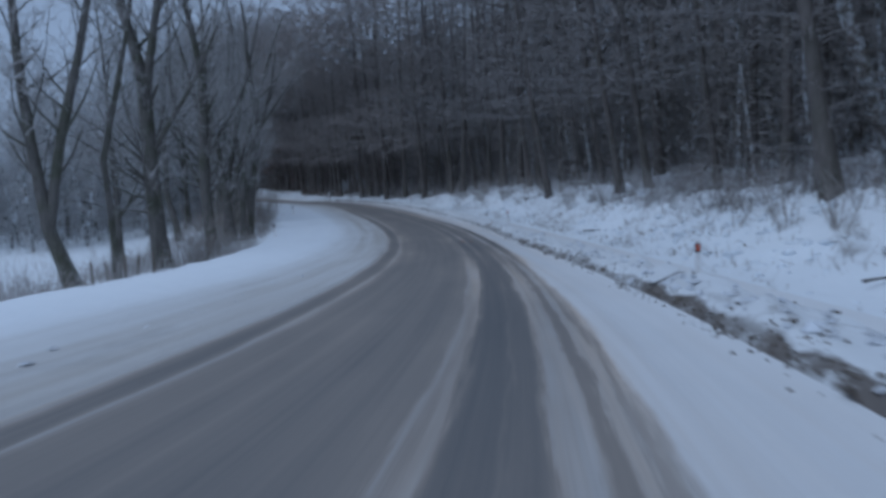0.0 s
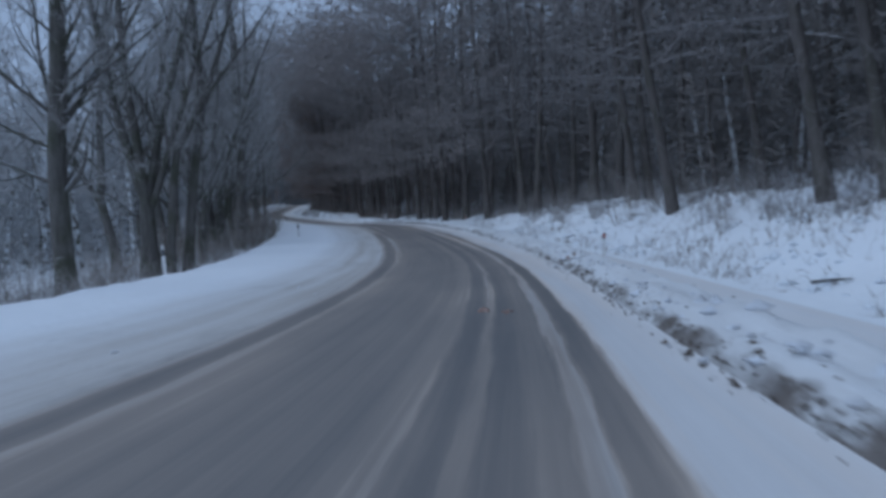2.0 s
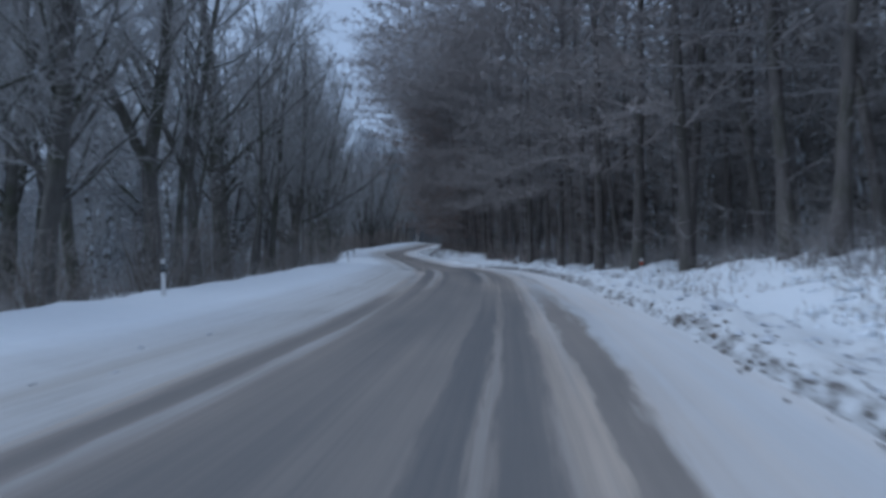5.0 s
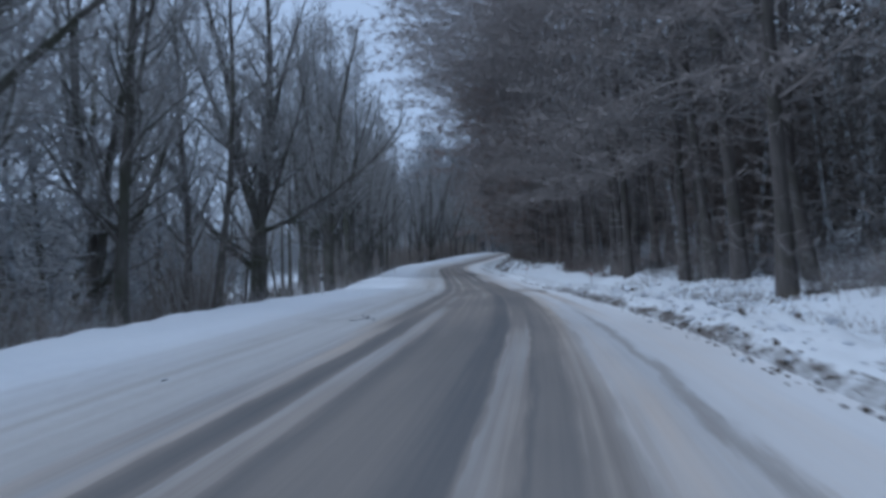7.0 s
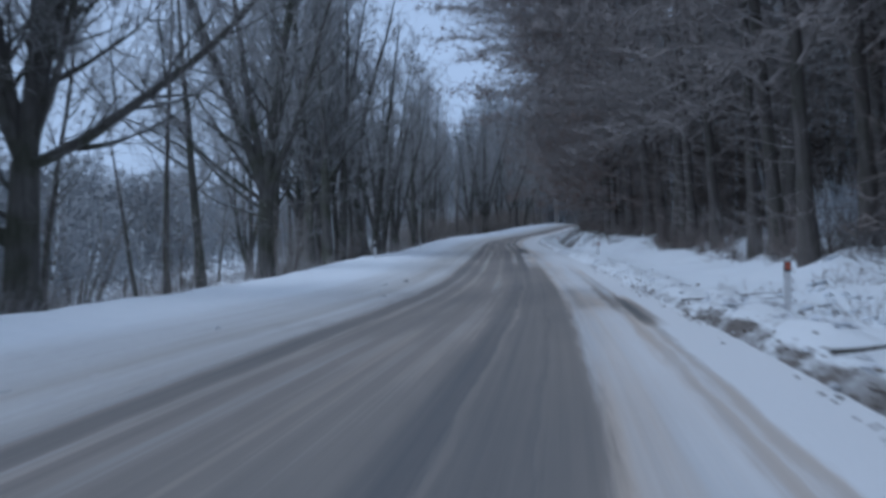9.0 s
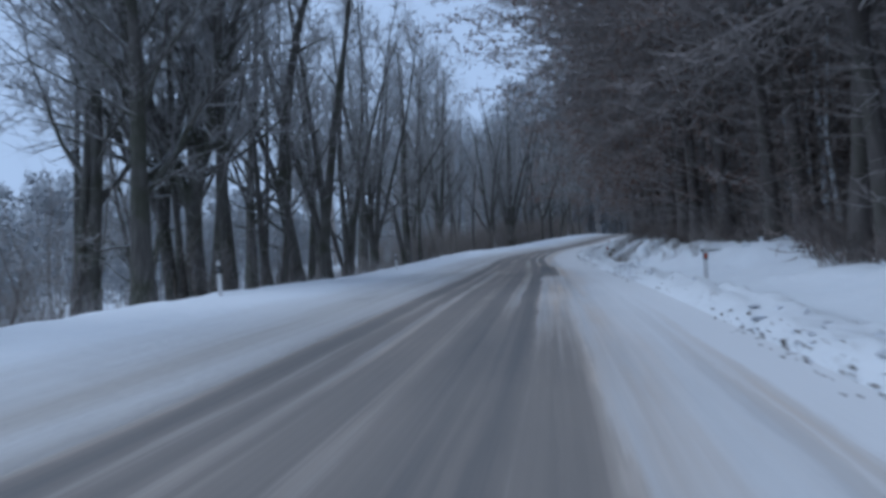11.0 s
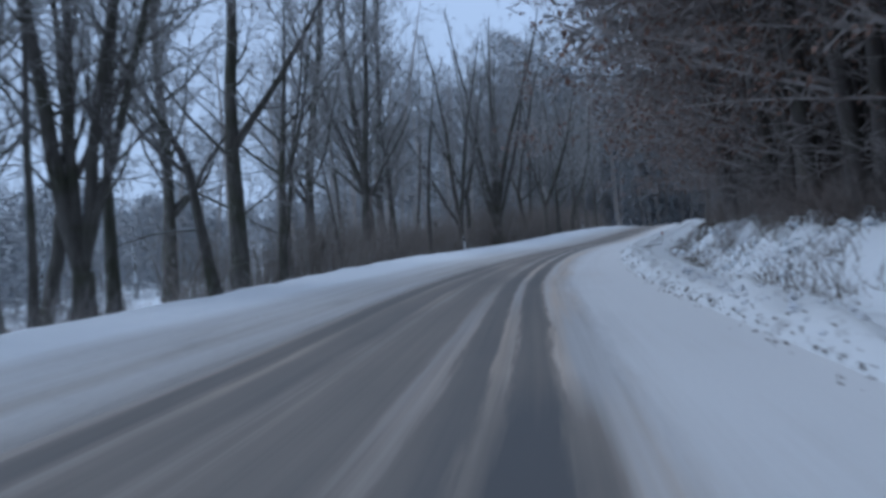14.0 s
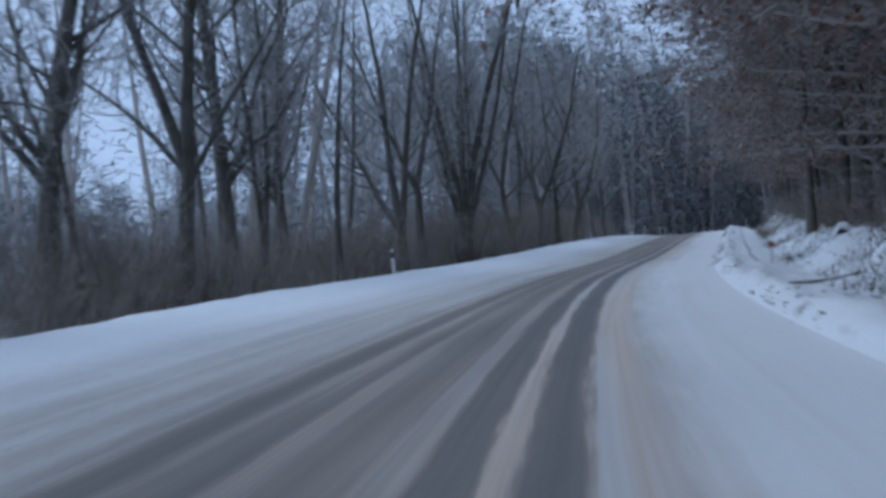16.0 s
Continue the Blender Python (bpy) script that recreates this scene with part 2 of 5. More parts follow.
    long_streak = noise_tex(nt, stretched(nt, uv, 3.0, 0.035), 1.0, 6, 0.62)
    thin_streak = noise_tex(nt, stretched(nt, uv, 14.0, 0.12), 1.0, 4, 0.6)
    patch = noise_tex(nt, stretched(nt, uv, 0.5, 0.14), 1.0, 4)
    calm = ramp(nt, place, [(at(-5.0), 0.5), (at(-3.8), 1.0), (at(0.4), 1.0), (at(1.2), 0.3)])
    v = math_node(nt, "ADD", cover, math_node(nt, "MULTIPLY", calm, math_node(nt, "MULTIPLY", math_node(nt, "SUBTRACT", long_streak, 0.5), 0.4)))
    v = math_node(nt, "ADD", v, math_node(nt, "MULTIPLY", calm, math_node(nt, "MULTIPLY", math_node(nt, "SUBTRACT", thin_streak, 0.5), 0.2)))
    v = math_node(nt, "ADD", v, math_node(nt, "MULTIPLY", math_node(nt, "SUBTRACT", patch, 0.5), 0.22), True)
    # places where the packed snow is driven through to the wet road
    for s_stops, u_stops, depth in (((147, 148.6, 152.5, 155), (1.02, 1.14, 1.34, 1.44), 0.5), ((149.5, 151.5, 156, 158.5), (0.2, 0.45, 0.95, 1.1), 0.24), ((188.5, 190.5, 200, 203), (-0.5, -0.4, 0.2, 0.34), 0.36)):
        lengthwise = ramp(nt, math_node(nt, "DIVIDE", sep.outputs["Y"], 400.0), [(x / 400.0, y) for x, y in zip(s_stops, (0.0, 1.0, 1.0, 0.0))])
        across = ramp(nt, math_node(nt, "DIVIDE", math_node(nt, "ADD", sep.outputs["X"], 5.0), 7.5), [(at(x), y) for x, y in zip(u_stops, (0.0, 1.0, 1.0, 0.0))])
        v = math_node(nt, "SUBTRACT", v, math_node(nt, "MULTIPLY", math_node(nt, "MULTIPLY", lengthwise, across), depth), True)
    grit = noise_tex(nt, stretched(nt, uv, 30, 30), 1.0, 3, 0.7)
    wet = mix(nt, grit, (0.115, 0.117, 0.122), (0.155, 0.156, 0.16))
    slush = mix(nt, patch, (0.24, 0.225, 0.212), (0.35, 0.308, 0.272))
    tan = mix(nt, ramp(nt, noise_tex(nt, stretched(nt, uv, 2.0, 0.06), 1.0, 5, 0.6), [(0.4, 0.0), (0.62, 1.0)]), (0.47, 0.47, 0.475), (0.55, 0.475, 0.405))
    packed = mix(nt, grit, (0.70, 0.71, 0.725), (0.81, 0.82, 0.835))
    col = mix(nt, ramp(nt, v, [(0.08, 0.0), (0.45, 1.0)]), wet, slush)
    col = mix(nt, ramp(nt, v, [(0.42, 0.0), (0.62, 1.0)]), col, tan)
    col = mix(nt, ramp(nt, v, [(0.6, 0.0), (0.95, 1.0)]), col, packed)
    nt.links.new(col, b.inputs["Base Color"])
    nt.links.new(ramp(nt, v, [(0.1, 0.62), (0.6, 0.85)]), b.inputs["Roughness"])
    bump(nt, b, math_node(nt, "ADD", v, math_node(nt, "MULTIPLY", grit, 0.2)), 0.35, 0.03)
    return m


def bark_material(name, dark, light, snow, moss=0.0, crack=1.0):
    """Bark with vertical cracks, moss, and snow lying where the wood faces up."""
    m, nt, b = material(name, 0.9, 0.15)
    geo = nt.nodes.new("ShaderNodeNewGeometry")
    obj = nt.nodes.new("ShaderNodeTexCoord").outputs["Object"]
    cracks = noise_tex(nt, stretched(nt, obj, 9.0, 9.0, 1.1), 1.0, 6, 0.7)
    blotch = noise_tex(nt, geo.outputs["Position"], 0.9, 4)
    col = mix(nt, ramp(nt, cracks, [(0.3, 0.0), (0.7, 1.0)]), dark, light)
    if moss:
        col = mix(nt, math_node(nt, "MULTIPLY", ramp(nt, blotch, [(0.45, 0.0), (0.62, 1.0)]), moss), col, (0.05, 0.06, 0.028))
    sep = nt.nodes.new("ShaderNodeSeparateXYZ")
    nt.links.new(geo.outputs["Normal"], sep.inputs[0])
    lie = ramp(nt, sep.outputs["Z"], [(0.35, 0.0), (0.75, 1.0)])
    speck = ramp(nt, noise_tex(nt, geo.outputs["Position"], 3.1, 4), [(0.42, 0.0), (0.6, 1.0)])
    fac = math_node(nt, "MULTIPLY", math_node(nt, "MULTIPLY", lie, speck), snow)
    col = mix(nt, fac, col, (0.72, 0.78, 0.85))
    nt.links.new(col, b.inputs["Base Color"])
    bump(nt, b, cracks, 0.6 * crack, 0.03)
    return m


def plain_material(name, a, c, scale=3.0, rough=0.7, spec=0.3):
    m, nt, b = material(name, rough, spec)
    pos = nt.nodes.new("ShaderNodeTexCoord").outputs["Object"]
    nt.links.new(mix(nt, ramp(nt, noise_tex(nt, pos, scale, 5), [(0.3, 0.0), (0.7, 1.0)]), a, c), b.inputs["Base Color"])
    return m


SNOW = snow_material()
ROAD = road_material()
BARK = bark_material("grey_bark", (0.076, 0.071, 0.066), (0.185, 0.175, 0.163), 0.9, 0.5)
# twig grey raised to carry haze; snow lies on upward faces besides
TWIG = bark_material("haze_lifted_twigs", (0.26, 0.251, 0.245), (0.44, 0.429, 0.42), 0.8)
DARK_BARK = bark_material("dark_forest_bark", (0.09, 0.081, 0.075), (0.18, 0.163, 0.153), 0.5, 0.25)
DARK_TWIG = bark_material("dark_forest_twigs", (0.175, 0.161, 0.156), (0.305, 0.286, 0.279), 0.35)
EDGE_TWIG = bark_material("overhanging_twigs", (0.25, 0.223, 0.211), (0.39, 0.355, 0.339), 0.28)
# brown lightened in its colour, as haze lightens the depth of the forest
HAZE_BROWN_TWIG = bark_material("haze_brown_twigs", (0.215, 0.203, 0.198), (0.33, 0.314, 0.308), 0.0)
BRUSH = bark_material("brown_brush", (0.24, 0.217, 0.199), (0.39, 0.357, 0.33), 0.6)
# haze over the distance, put into the twig colour as paleness
PALE_TWIG = bark_material("haze_pale_twigs", (0.44, 0.452, 0.468), (0.56, 0.573, 0.59), 0.0)
THICKET = plain_material("brown_thicket", (0.22, 0.192, 0.172), (0.37, 0.33, 0.30), 0.8, 0.9)
DARK_BRUSH = plain_material("dark_brown_twigs", (0.17, 0.146, 0.134), (0.28, 0.24, 0.22), 1.0, 0.9)
# blue-grey of hazy air mixed into the twig colour itself
HAZE_TWIG = bark_material("haze_grey_twigs", (0.285, 0.3, 0.318), (0.365, 0.381, 0.4), 0.0)
LEAF = plain_material("withered_leaves", (0.15, 0.09, 0.068), (0.28, 0.18, 0.14), 1.5, 0.8)
STALK = plain_material("dry_stalks", (0.10, 0.085, 0.072), (0.22, 0.185, 0.15), 1.0, 0.9)
SOIL = plain_material("wet_soil", (0.06, 0.05, 0.043), (0.19, 0.162, 0.138), 6.0, 0.8)
CLUMP = plain_material("dirty_snow", (0.45, 0.455, 0.47), (0.75, 0.79, 0.85), 5.0, 0.75)
SNOW_LUMP = plain_material("clean_snow", (0.72, 0.77, 0.83), (0.88, 0.92, 0.96), 3.0, 0.75)
WHITE = plain_material("white_plastic", (0.66, 0.66, 0.66), (0.82, 0.82, 0.82), 12.0, 0.45)
DEBRIS = plain_material("brown_debris", (0.16, 0.085, 0.06), (0.42, 0.33, 0.29), 14.0, 0.85)
SLUSH = plain_material("grey_slush", (0.18, 0.185, 0.19), (0.36, 0.365, 0.37), 9.0, 0.7)
BLACK = plain_material("black_plastic", (0.014, 0.014, 0.015), (0.03, 0.03, 0.032), 8.0, 0.5)
AMBER = plain_material("red_reflector", (0.42, 0.085, 0.05), (0.5, 0.15, 0.09), 20.0, 0.25, 0.6)
GLASS_GREY = plain_material("pale_reflector", (0.30, 0.31, 0.33), (0.42, 0.43, 0.45), 20.0, 0.2, 0.6)


def along(values, s):
    """A smooth curve through values given every STEP metres."""
    y = np.array(values, float)
    k = np.gradient(y)
    q = np.clip(np.asarray(s, float) / STEP, 0, len(y) - 1.0001)
    i = q.astype(int)
    t = q - i
    return (2 * t**3 - 3 * t**2 + 1) * y[i] + (t**3 - 2 * t**2 + t) * k[i] + (3 * t**2 - 2 * t**3) * y[i + 1] + (t**3 - t**2) * k[i + 1]


def axis(s):
    """Place on the driven line and the unit vector to its right."""
    x, y = along(LINE_X, s), along(LINE_Y, s)
    dx, dy = along(LINE_X, np.asarray(s) + 0.5) - along(LINE_X, np.asarray(s) - 0.5), along(LINE_Y, np.asarray(s) + 0.5) - along(LINE_Y, np.asarray(s) - 0.5)
    n = np.hypot(dx, dy) + 1e-9
    return x, y, dy / n, -dx / n


def soft(a, b, x):
    t = np.clip((np.asarray(x, float) - a) / (np.asarray(b) - a), 0, 1)
    return t * t * (3 - 2 * t)


def wave(s, u, a, b, p=0.0):
    return np.sin(s * a + 1.7 * np.sin(u * b * 0.7 + p) + p) * np.sin(u * b + 1.3 * np.sin(s * a * 0.6 + 2 * p))


def laid(s, u):
    """Metres across the road as it lies, edges shifted."""
    return u - along(SHIFT_VALLEY, s) * soft(-0.9, -2.4, u) * soft(-9.5, -7.0, u) - along(SHIFT, s) * soft(0.3, 1.6, u) * soft(7.0, 4.5, u) * (1 - 0.38 * soft(205, 235, s))


def rise(s, u):
    """Height of the ground over the driven line."""
    s, u = np.asarray(s, float), np.asarray(u, float)
    far_bend = soft(228, 262, s)
    v = laid(s, u)
    crest = -9.6 + 1.4 * far_bend
    bank = np.interp(s, np.arange(len(BANK)) * STEP, BANK)
    h = np.clip(u, -7, 6) * np.tan(np.radians(bank))
    h = h + (along(CREST, s) - 0.07) * soft(-4.2, -8.6, u) + 0.07 * soft(-3.7, -4.6, v)
    h = h - (0.75 - 0.5 * far_bend) * soft(crest, crest - 3.0, u) - (1.9 - 1.2 * far_bend) * soft(-12.5, -30, u)
    h = h + 0.22 * soft(1.78, 2.3, v) - 0.18 * soft(2.95, 3.2, v) - 0.28 * soft(3.1, 4.6, v) + 0.3 * soft(285, 325, s) * np.clip(-u - 11, 0, 25) * soft(-120, -60, u)
    foot = along(FOOT, s)
    near = soft(178, 205, s)
    h = h + (foot + 0.28) * soft(5.2 - 0.4 * near, 11.5 - 4.0 * near, u) + 0.17 * np.maximum(u - 11, 0) * soft(9, 16, u) * np.minimum(1, 60 / np.maximum(u, 1))
    h = h + 0.1 * soft(205, 232, s) * soft(1.55, 1.85, v) * soft(2.8, 2.2, v)
    rough = soft(2.1, 2.6, v) * (0.35 + 0.65 * soft(4.5, 7, u)) + 0.7 * soft(-8.4, -10, u)
    h = h + rough * (0.06 * wave(s, u, 1.3, 1.1) + 0.035 * wave(s, u, 3.1, 2.7, 1.0)) + 0.22 * soft(5.5, 9, u) * wave(s, u, 0.42, 0.5, 2.0) + 0.12 * soft(5.5, 8, u) * wave(s, u, 1.0, 1.25, 0.9) + (0.2 + 0.1 * np.sin(s * 0.9)) * near * soft(5.2, 6.6, u) * soft(11, 8, u) * (wave(s, u, 1.7, 1.9, 0.3) + 0.5 * wave(s, u, 3.6, 3.1, 1.1))
    h = h + 0.03 * soft(-5.4, -5.65, u) * soft(-7.4, -5.8, u) + 0.03 * soft(-6.9, -7.15, u) * soft(-8.9, -7.3, u)
    h = h + 0.09 * soft(2.05, 2.4, v) * soft(3.5, 2.9, v) * (wave(s, u, 2.2, 4.0, 0.5) + 0.8 * wave(s, u, 4.3, 5.3, 1.5))
    return h + 0.02 * soft(-3.9, -4.6, u) * wave(s, u, 0.5, 1.9, 0.7)


def spot(s, u):
    x, y, nx, ny = axis(s)
    return float(x + nx * u), float(y + ny * u), float(along(LINE_Z, s) + rise(s, u))


# ---------- mesh helpers ----------


def mesh_object(name, verts, faces, mat, parent=None, label="", smooth=True):
    me = bpy.data.meshes.new(name)
    me.from_pydata(verts, [], faces)
    me.materials.append(mat)
    if smooth:
        me.polygons.foreach_set("use_smooth", [True] * len(me.polygons))
    me.update()
    ob = new(name, me)
    if parent:
        ob.parent = parent
    if label:
        ob["label"] = label
    return ob


def grid_object(name, s_vals, u_vals, height, mat, bounds=None):
    """A sheet laid along the road, with metres across and along in its map."""
    s, u = np.meshgrid(s_vals, u_vals, indexing="ij")
    x, y, nx, ny = axis(s)
    z = along(LINE_Z, s) + height(s, u)
    co = np.stack([x + nx * u, y + ny * u, z], -1).reshape(-1, 3)
    n, k = s.shape
    i = (np.arange(n - 1)[:, None] * k + np.arange(k - 1)[None]).ravel()
    faces = np.stack([i, i + 1, i + k + 1, i + k], 1)
    uv = np.stack([laid(s, u), s], -1).reshape(-1, 2)
    if bounds is not None:
        ring = np.r_[np.arange(k), np.arange(1, n) * k + k - 1, (n - 1) * k + np.arange(k - 1)[::-1], (np.arange(1, n - 1) * k)[::-1]]
        mid = co.mean(0)
        last = ring
        for reach, drop in bounds:
            d = co[ring, :2] - mid[:2]
            d /= np.linalg.norm(d, axis=1)[:, None]
            base = co[ring]
            add = np.c_[base[:, :2] + d * reach, base[:, 2] + drop(base, d, reach)]
            first = len(co)
            co = np.r_[co, add]
            uv = np.r_[uv, np.c_[np.full(len(ring), 60.0), np.arange(len(ring))]]
            now = first + np.arange(len(ring))
            faces = np.r_[faces, np.stack([last, now, np.roll(now, -1), np.roll(last, -1)], 1)]
            last = now
    me = bpy.data.meshes.new(name)
    me.from_pydata(co.tolist(), [], faces.tolist())
    layer = me.uv_layers.new(name="UVMap")
    loop = np.empty(len(me.loops), int)
    me.loops.foreach_get("vertex_index", loop)
    layer.data.foreach_set("uv", uv[loop].ravel().astype(np.float32))
    me.polygons.foreach_set("use_smooth", [True] * len(me.polygons))
    me.materials.append(mat)
    me.update()
    return new(name, me)


class Shape:
    """Collects tubes and slivers into one mesh."""

    def __init__(self):
        self.v, self.f = [], []

    def tube(self, pts, radii, sides):
        first = len(self.v)
        n = len(pts)
        for k, (p, r) in enumerate(zip(pts, radii)):
            d = (pts[min(k + 1, n - 1)] - pts[max(k - 1, 0)]).normalized()
            a = d.cross(Vector((0.31, 0.87, 0.38))).normalized()
            b = d.cross(a)
            for j in range(sides):
                w = 2 * math.pi * j / sides
                self.v.append(tuple(p + a * (r * math.cos(w)) + b * (r * math.sin(w))))
        for k in range(n - 1):
            for j in range(sides):
                o = first + k * sides
                q = (j + 1) % sides
                self.f.append((o + j, o + q, o + sides + q, o + sides + j))

    def blade(self, p, d, side, width):
        o = len(self.v)
        self.v += [tuple(p - side * width), tuple(p + side * width), tuple(p + d)]
        self.f.append((o, o + 1, o + 2))

    def leaf(self, p, d, side, width):
        o = len(self.v)
        self.v += [tuple(p), tuple(p + d * 0.5 + side * width), tuple(p + d), tuple(p + d * 0.5 - side * width)]
        self.f.append((o, o + 1, o + 2, o + 3))


def unit(rng):
    while True:
        v = Vector((rng.uniform(-1, 1), rng.uniform(-1, 1), rng.uniform(-1, 1)))
        if 0.1 < v.length < 1:
            return v.normalized()


def bough(rng, start, way, length, r, bend, lift, n):
    """A wandering line of points with tapering radii."""
    pts, radii, p, d = [start.copy()], [r], start.copy(), way.normalized()
    for k in range(n):
        d = (d + unit(rng) * bend + Vector((0, 0, lift))).normalized()
        p = p + d * (length / n)
        pts.append(p.copy())
        radii.append(max(r * (1 - (k + 1) / n) ** 0.8, 0.004))
    return pts, radii


def on(pts, t):
    q = t * (len(pts) - 1)
    i = min(int(q), len(pts) - 2)
    return pts[i].lerp(pts[i + 1], q - i), (pts[i + 1] - pts[i]).normalized()


def twigs(rng, crown, pts, count, length, droop, width=0.013):
    for _ in range(count):
        p, d = on(pts, rng.uniform(0.2, 1.0))
        w = (d * 0.7 + unit(rng) * 0.9 + Vector((0, 0, droop))).normalized()
        l = length * rng.uniform(0.5, 1.25)
        e = p + (w + unit(rng) * 0.2).normalized() * l
        side = w.cross(unit(rng)).normalized()
        crown.blade(p, e - p, side, width)
        for _ in range(2):
            q = p.lerp(e, rng.uniform(0.15, 0.9))
            x = (w + unit(rng) * 0.8).normalized() * l * rng.uniform(0.35, 0.7)
            crown.blade(q, x, x.cross(unit(rng)).normalized(), width)


def side_way(rng, d, angle, turn):
    a = d.cross(Vector((0.2, 0.5, 0.84))).normalized()
    a = Matrix.Rotation(turn, 3, d) @ a
    return (d * math.cos(angle) + a * math.sin(angle)).normalized()


def stand(name, trunk, crown, bark, twig, label, category, group, extra=None):
    top = tagged(new(name), label, category, group)
    mesh_object("trunk", trunk.v, trunk.f, bark, top)
    mesh_object("crown", crown.v, crown.f, twig, top, "bare twigs dusted with snow", False)
    if extra:
        mesh_object("foliage", extra.v, extra.f, LEAF, top, "withered brown leaves still hanging", False)
    return top


def bare_tree(seed, height, r, forks, first, limbs, spread, lean=0.03, arms=(), angles=(0.75, 1.3), label="bare grey hardwood tree with snow in its forks"):
    """A leafless tree: root flare, a trunk that may fork, limbs, branches and twigs."""
    rng = random.Random(seed)
    trunk, crown = Shape(), Shape()
    way = Vector((rng.uniform(-lean, lean) * 2, rng.uniform(-lean, lean) * 2, 1))
    split = height * (first + 0.06) if forks > 1 else height
    pts, radii = bough(rng, Vector((0, 0, -0.4)), way, split + 0.4, r, lean + 0.02, 0.03, 10)
    if forks > 1:
        radii = [r * (1 - 0.3 * k / 10) for k in range(11)]
    else:
        radii = [max(r * (1 - k / 10) ** 0.85, 0.015) for k in range(11)]
    radii[0], radii[1] = r * 1.6, r * 1.1
    trunk.tube(pts, radii, 9)
    stems = [(pts, radii, first)]
    if forks > 1:
        stems = []
        for k in range(forks):
            w = side_way(rng, (pts[-1] - pts[-2]).normalized(), rng.uniform(0.2, 0.5), 2 * math.pi * k / forks + rng.uniform(-0.5, 0.5))
            p2, r2 = bough(rng, on(pts, 0.9 - 0.06 * k)[0], w, (height - split) * rng.uniform(0.85, 1.1), r * (0.74 if k == 0 else 0.56), 0.11, 0.08, 9)
            trunk.tube(p2, r2, 7)
            stems.append((p2, r2, 0.05))
    for z, azimuth, length, thick, lift in arms:
        p, _ = on(pts, min(0.98, (z + 0.4) / (split + 0.4)))
        w = Vector((math.cos(radians(azimuth)), math.sin(radians(azimuth)), 0.3))
        ap, ar = bough(rng, p, w, length, thick, 0.12, lift, 10)
        trunk.tube(ap, ar, 7)
        stems.append((ap, ar, 0.15))
    each = max(5, limbs // len(stems))
    for p1, r1, low in stems:
        for k in range(each):
            t = low + (0.96 - low) * ((k + rng.random()) / each) ** 1.1
            p, d = on(p1, t)
            rr = max(r1[min(int(t * (len(r1) - 1)), len(r1) - 1)] * rng.uniform(0.25, 0.5), 0.02)
            far = spread * (1.2 - 0.75 * t) * rng.uniform(0.55, 1.2)
            lp, lr = bough(rng, p, side_way(rng, d, rng.uniform(*angles), rng.uniform(0, 6.28)), far, rr, 0.2, 0.09, 8)
            trunk.tube(lp, lr, 5)
            for _ in range(max(4, int(far * 1.8))):
                q, e = on(lp, rng.uniform(0.15, 0.98))
                bl = far * rng.uniform(0.2, 0.5)
                bp, br = bough(rng, q, side_way(rng, e, rng.uniform(0.4, 1.0), rng.uniform(0, 6.28)), bl, max(rr * 0.35, 0.017), 0.2, 0.07, 3)
                crown.tube(bp, [max(x, 0.008) for x in br], 3)
                twigs(rng, crown, bp, 5, max(0.45, bl * 0.5), 0.12, 0.0145)
            twigs(rng, crown, lp, 6, 0.8, 0.12)
    return stand("bare_tree", trunk, crown, BARK, TWIG, label, "tree", "roadside trees")


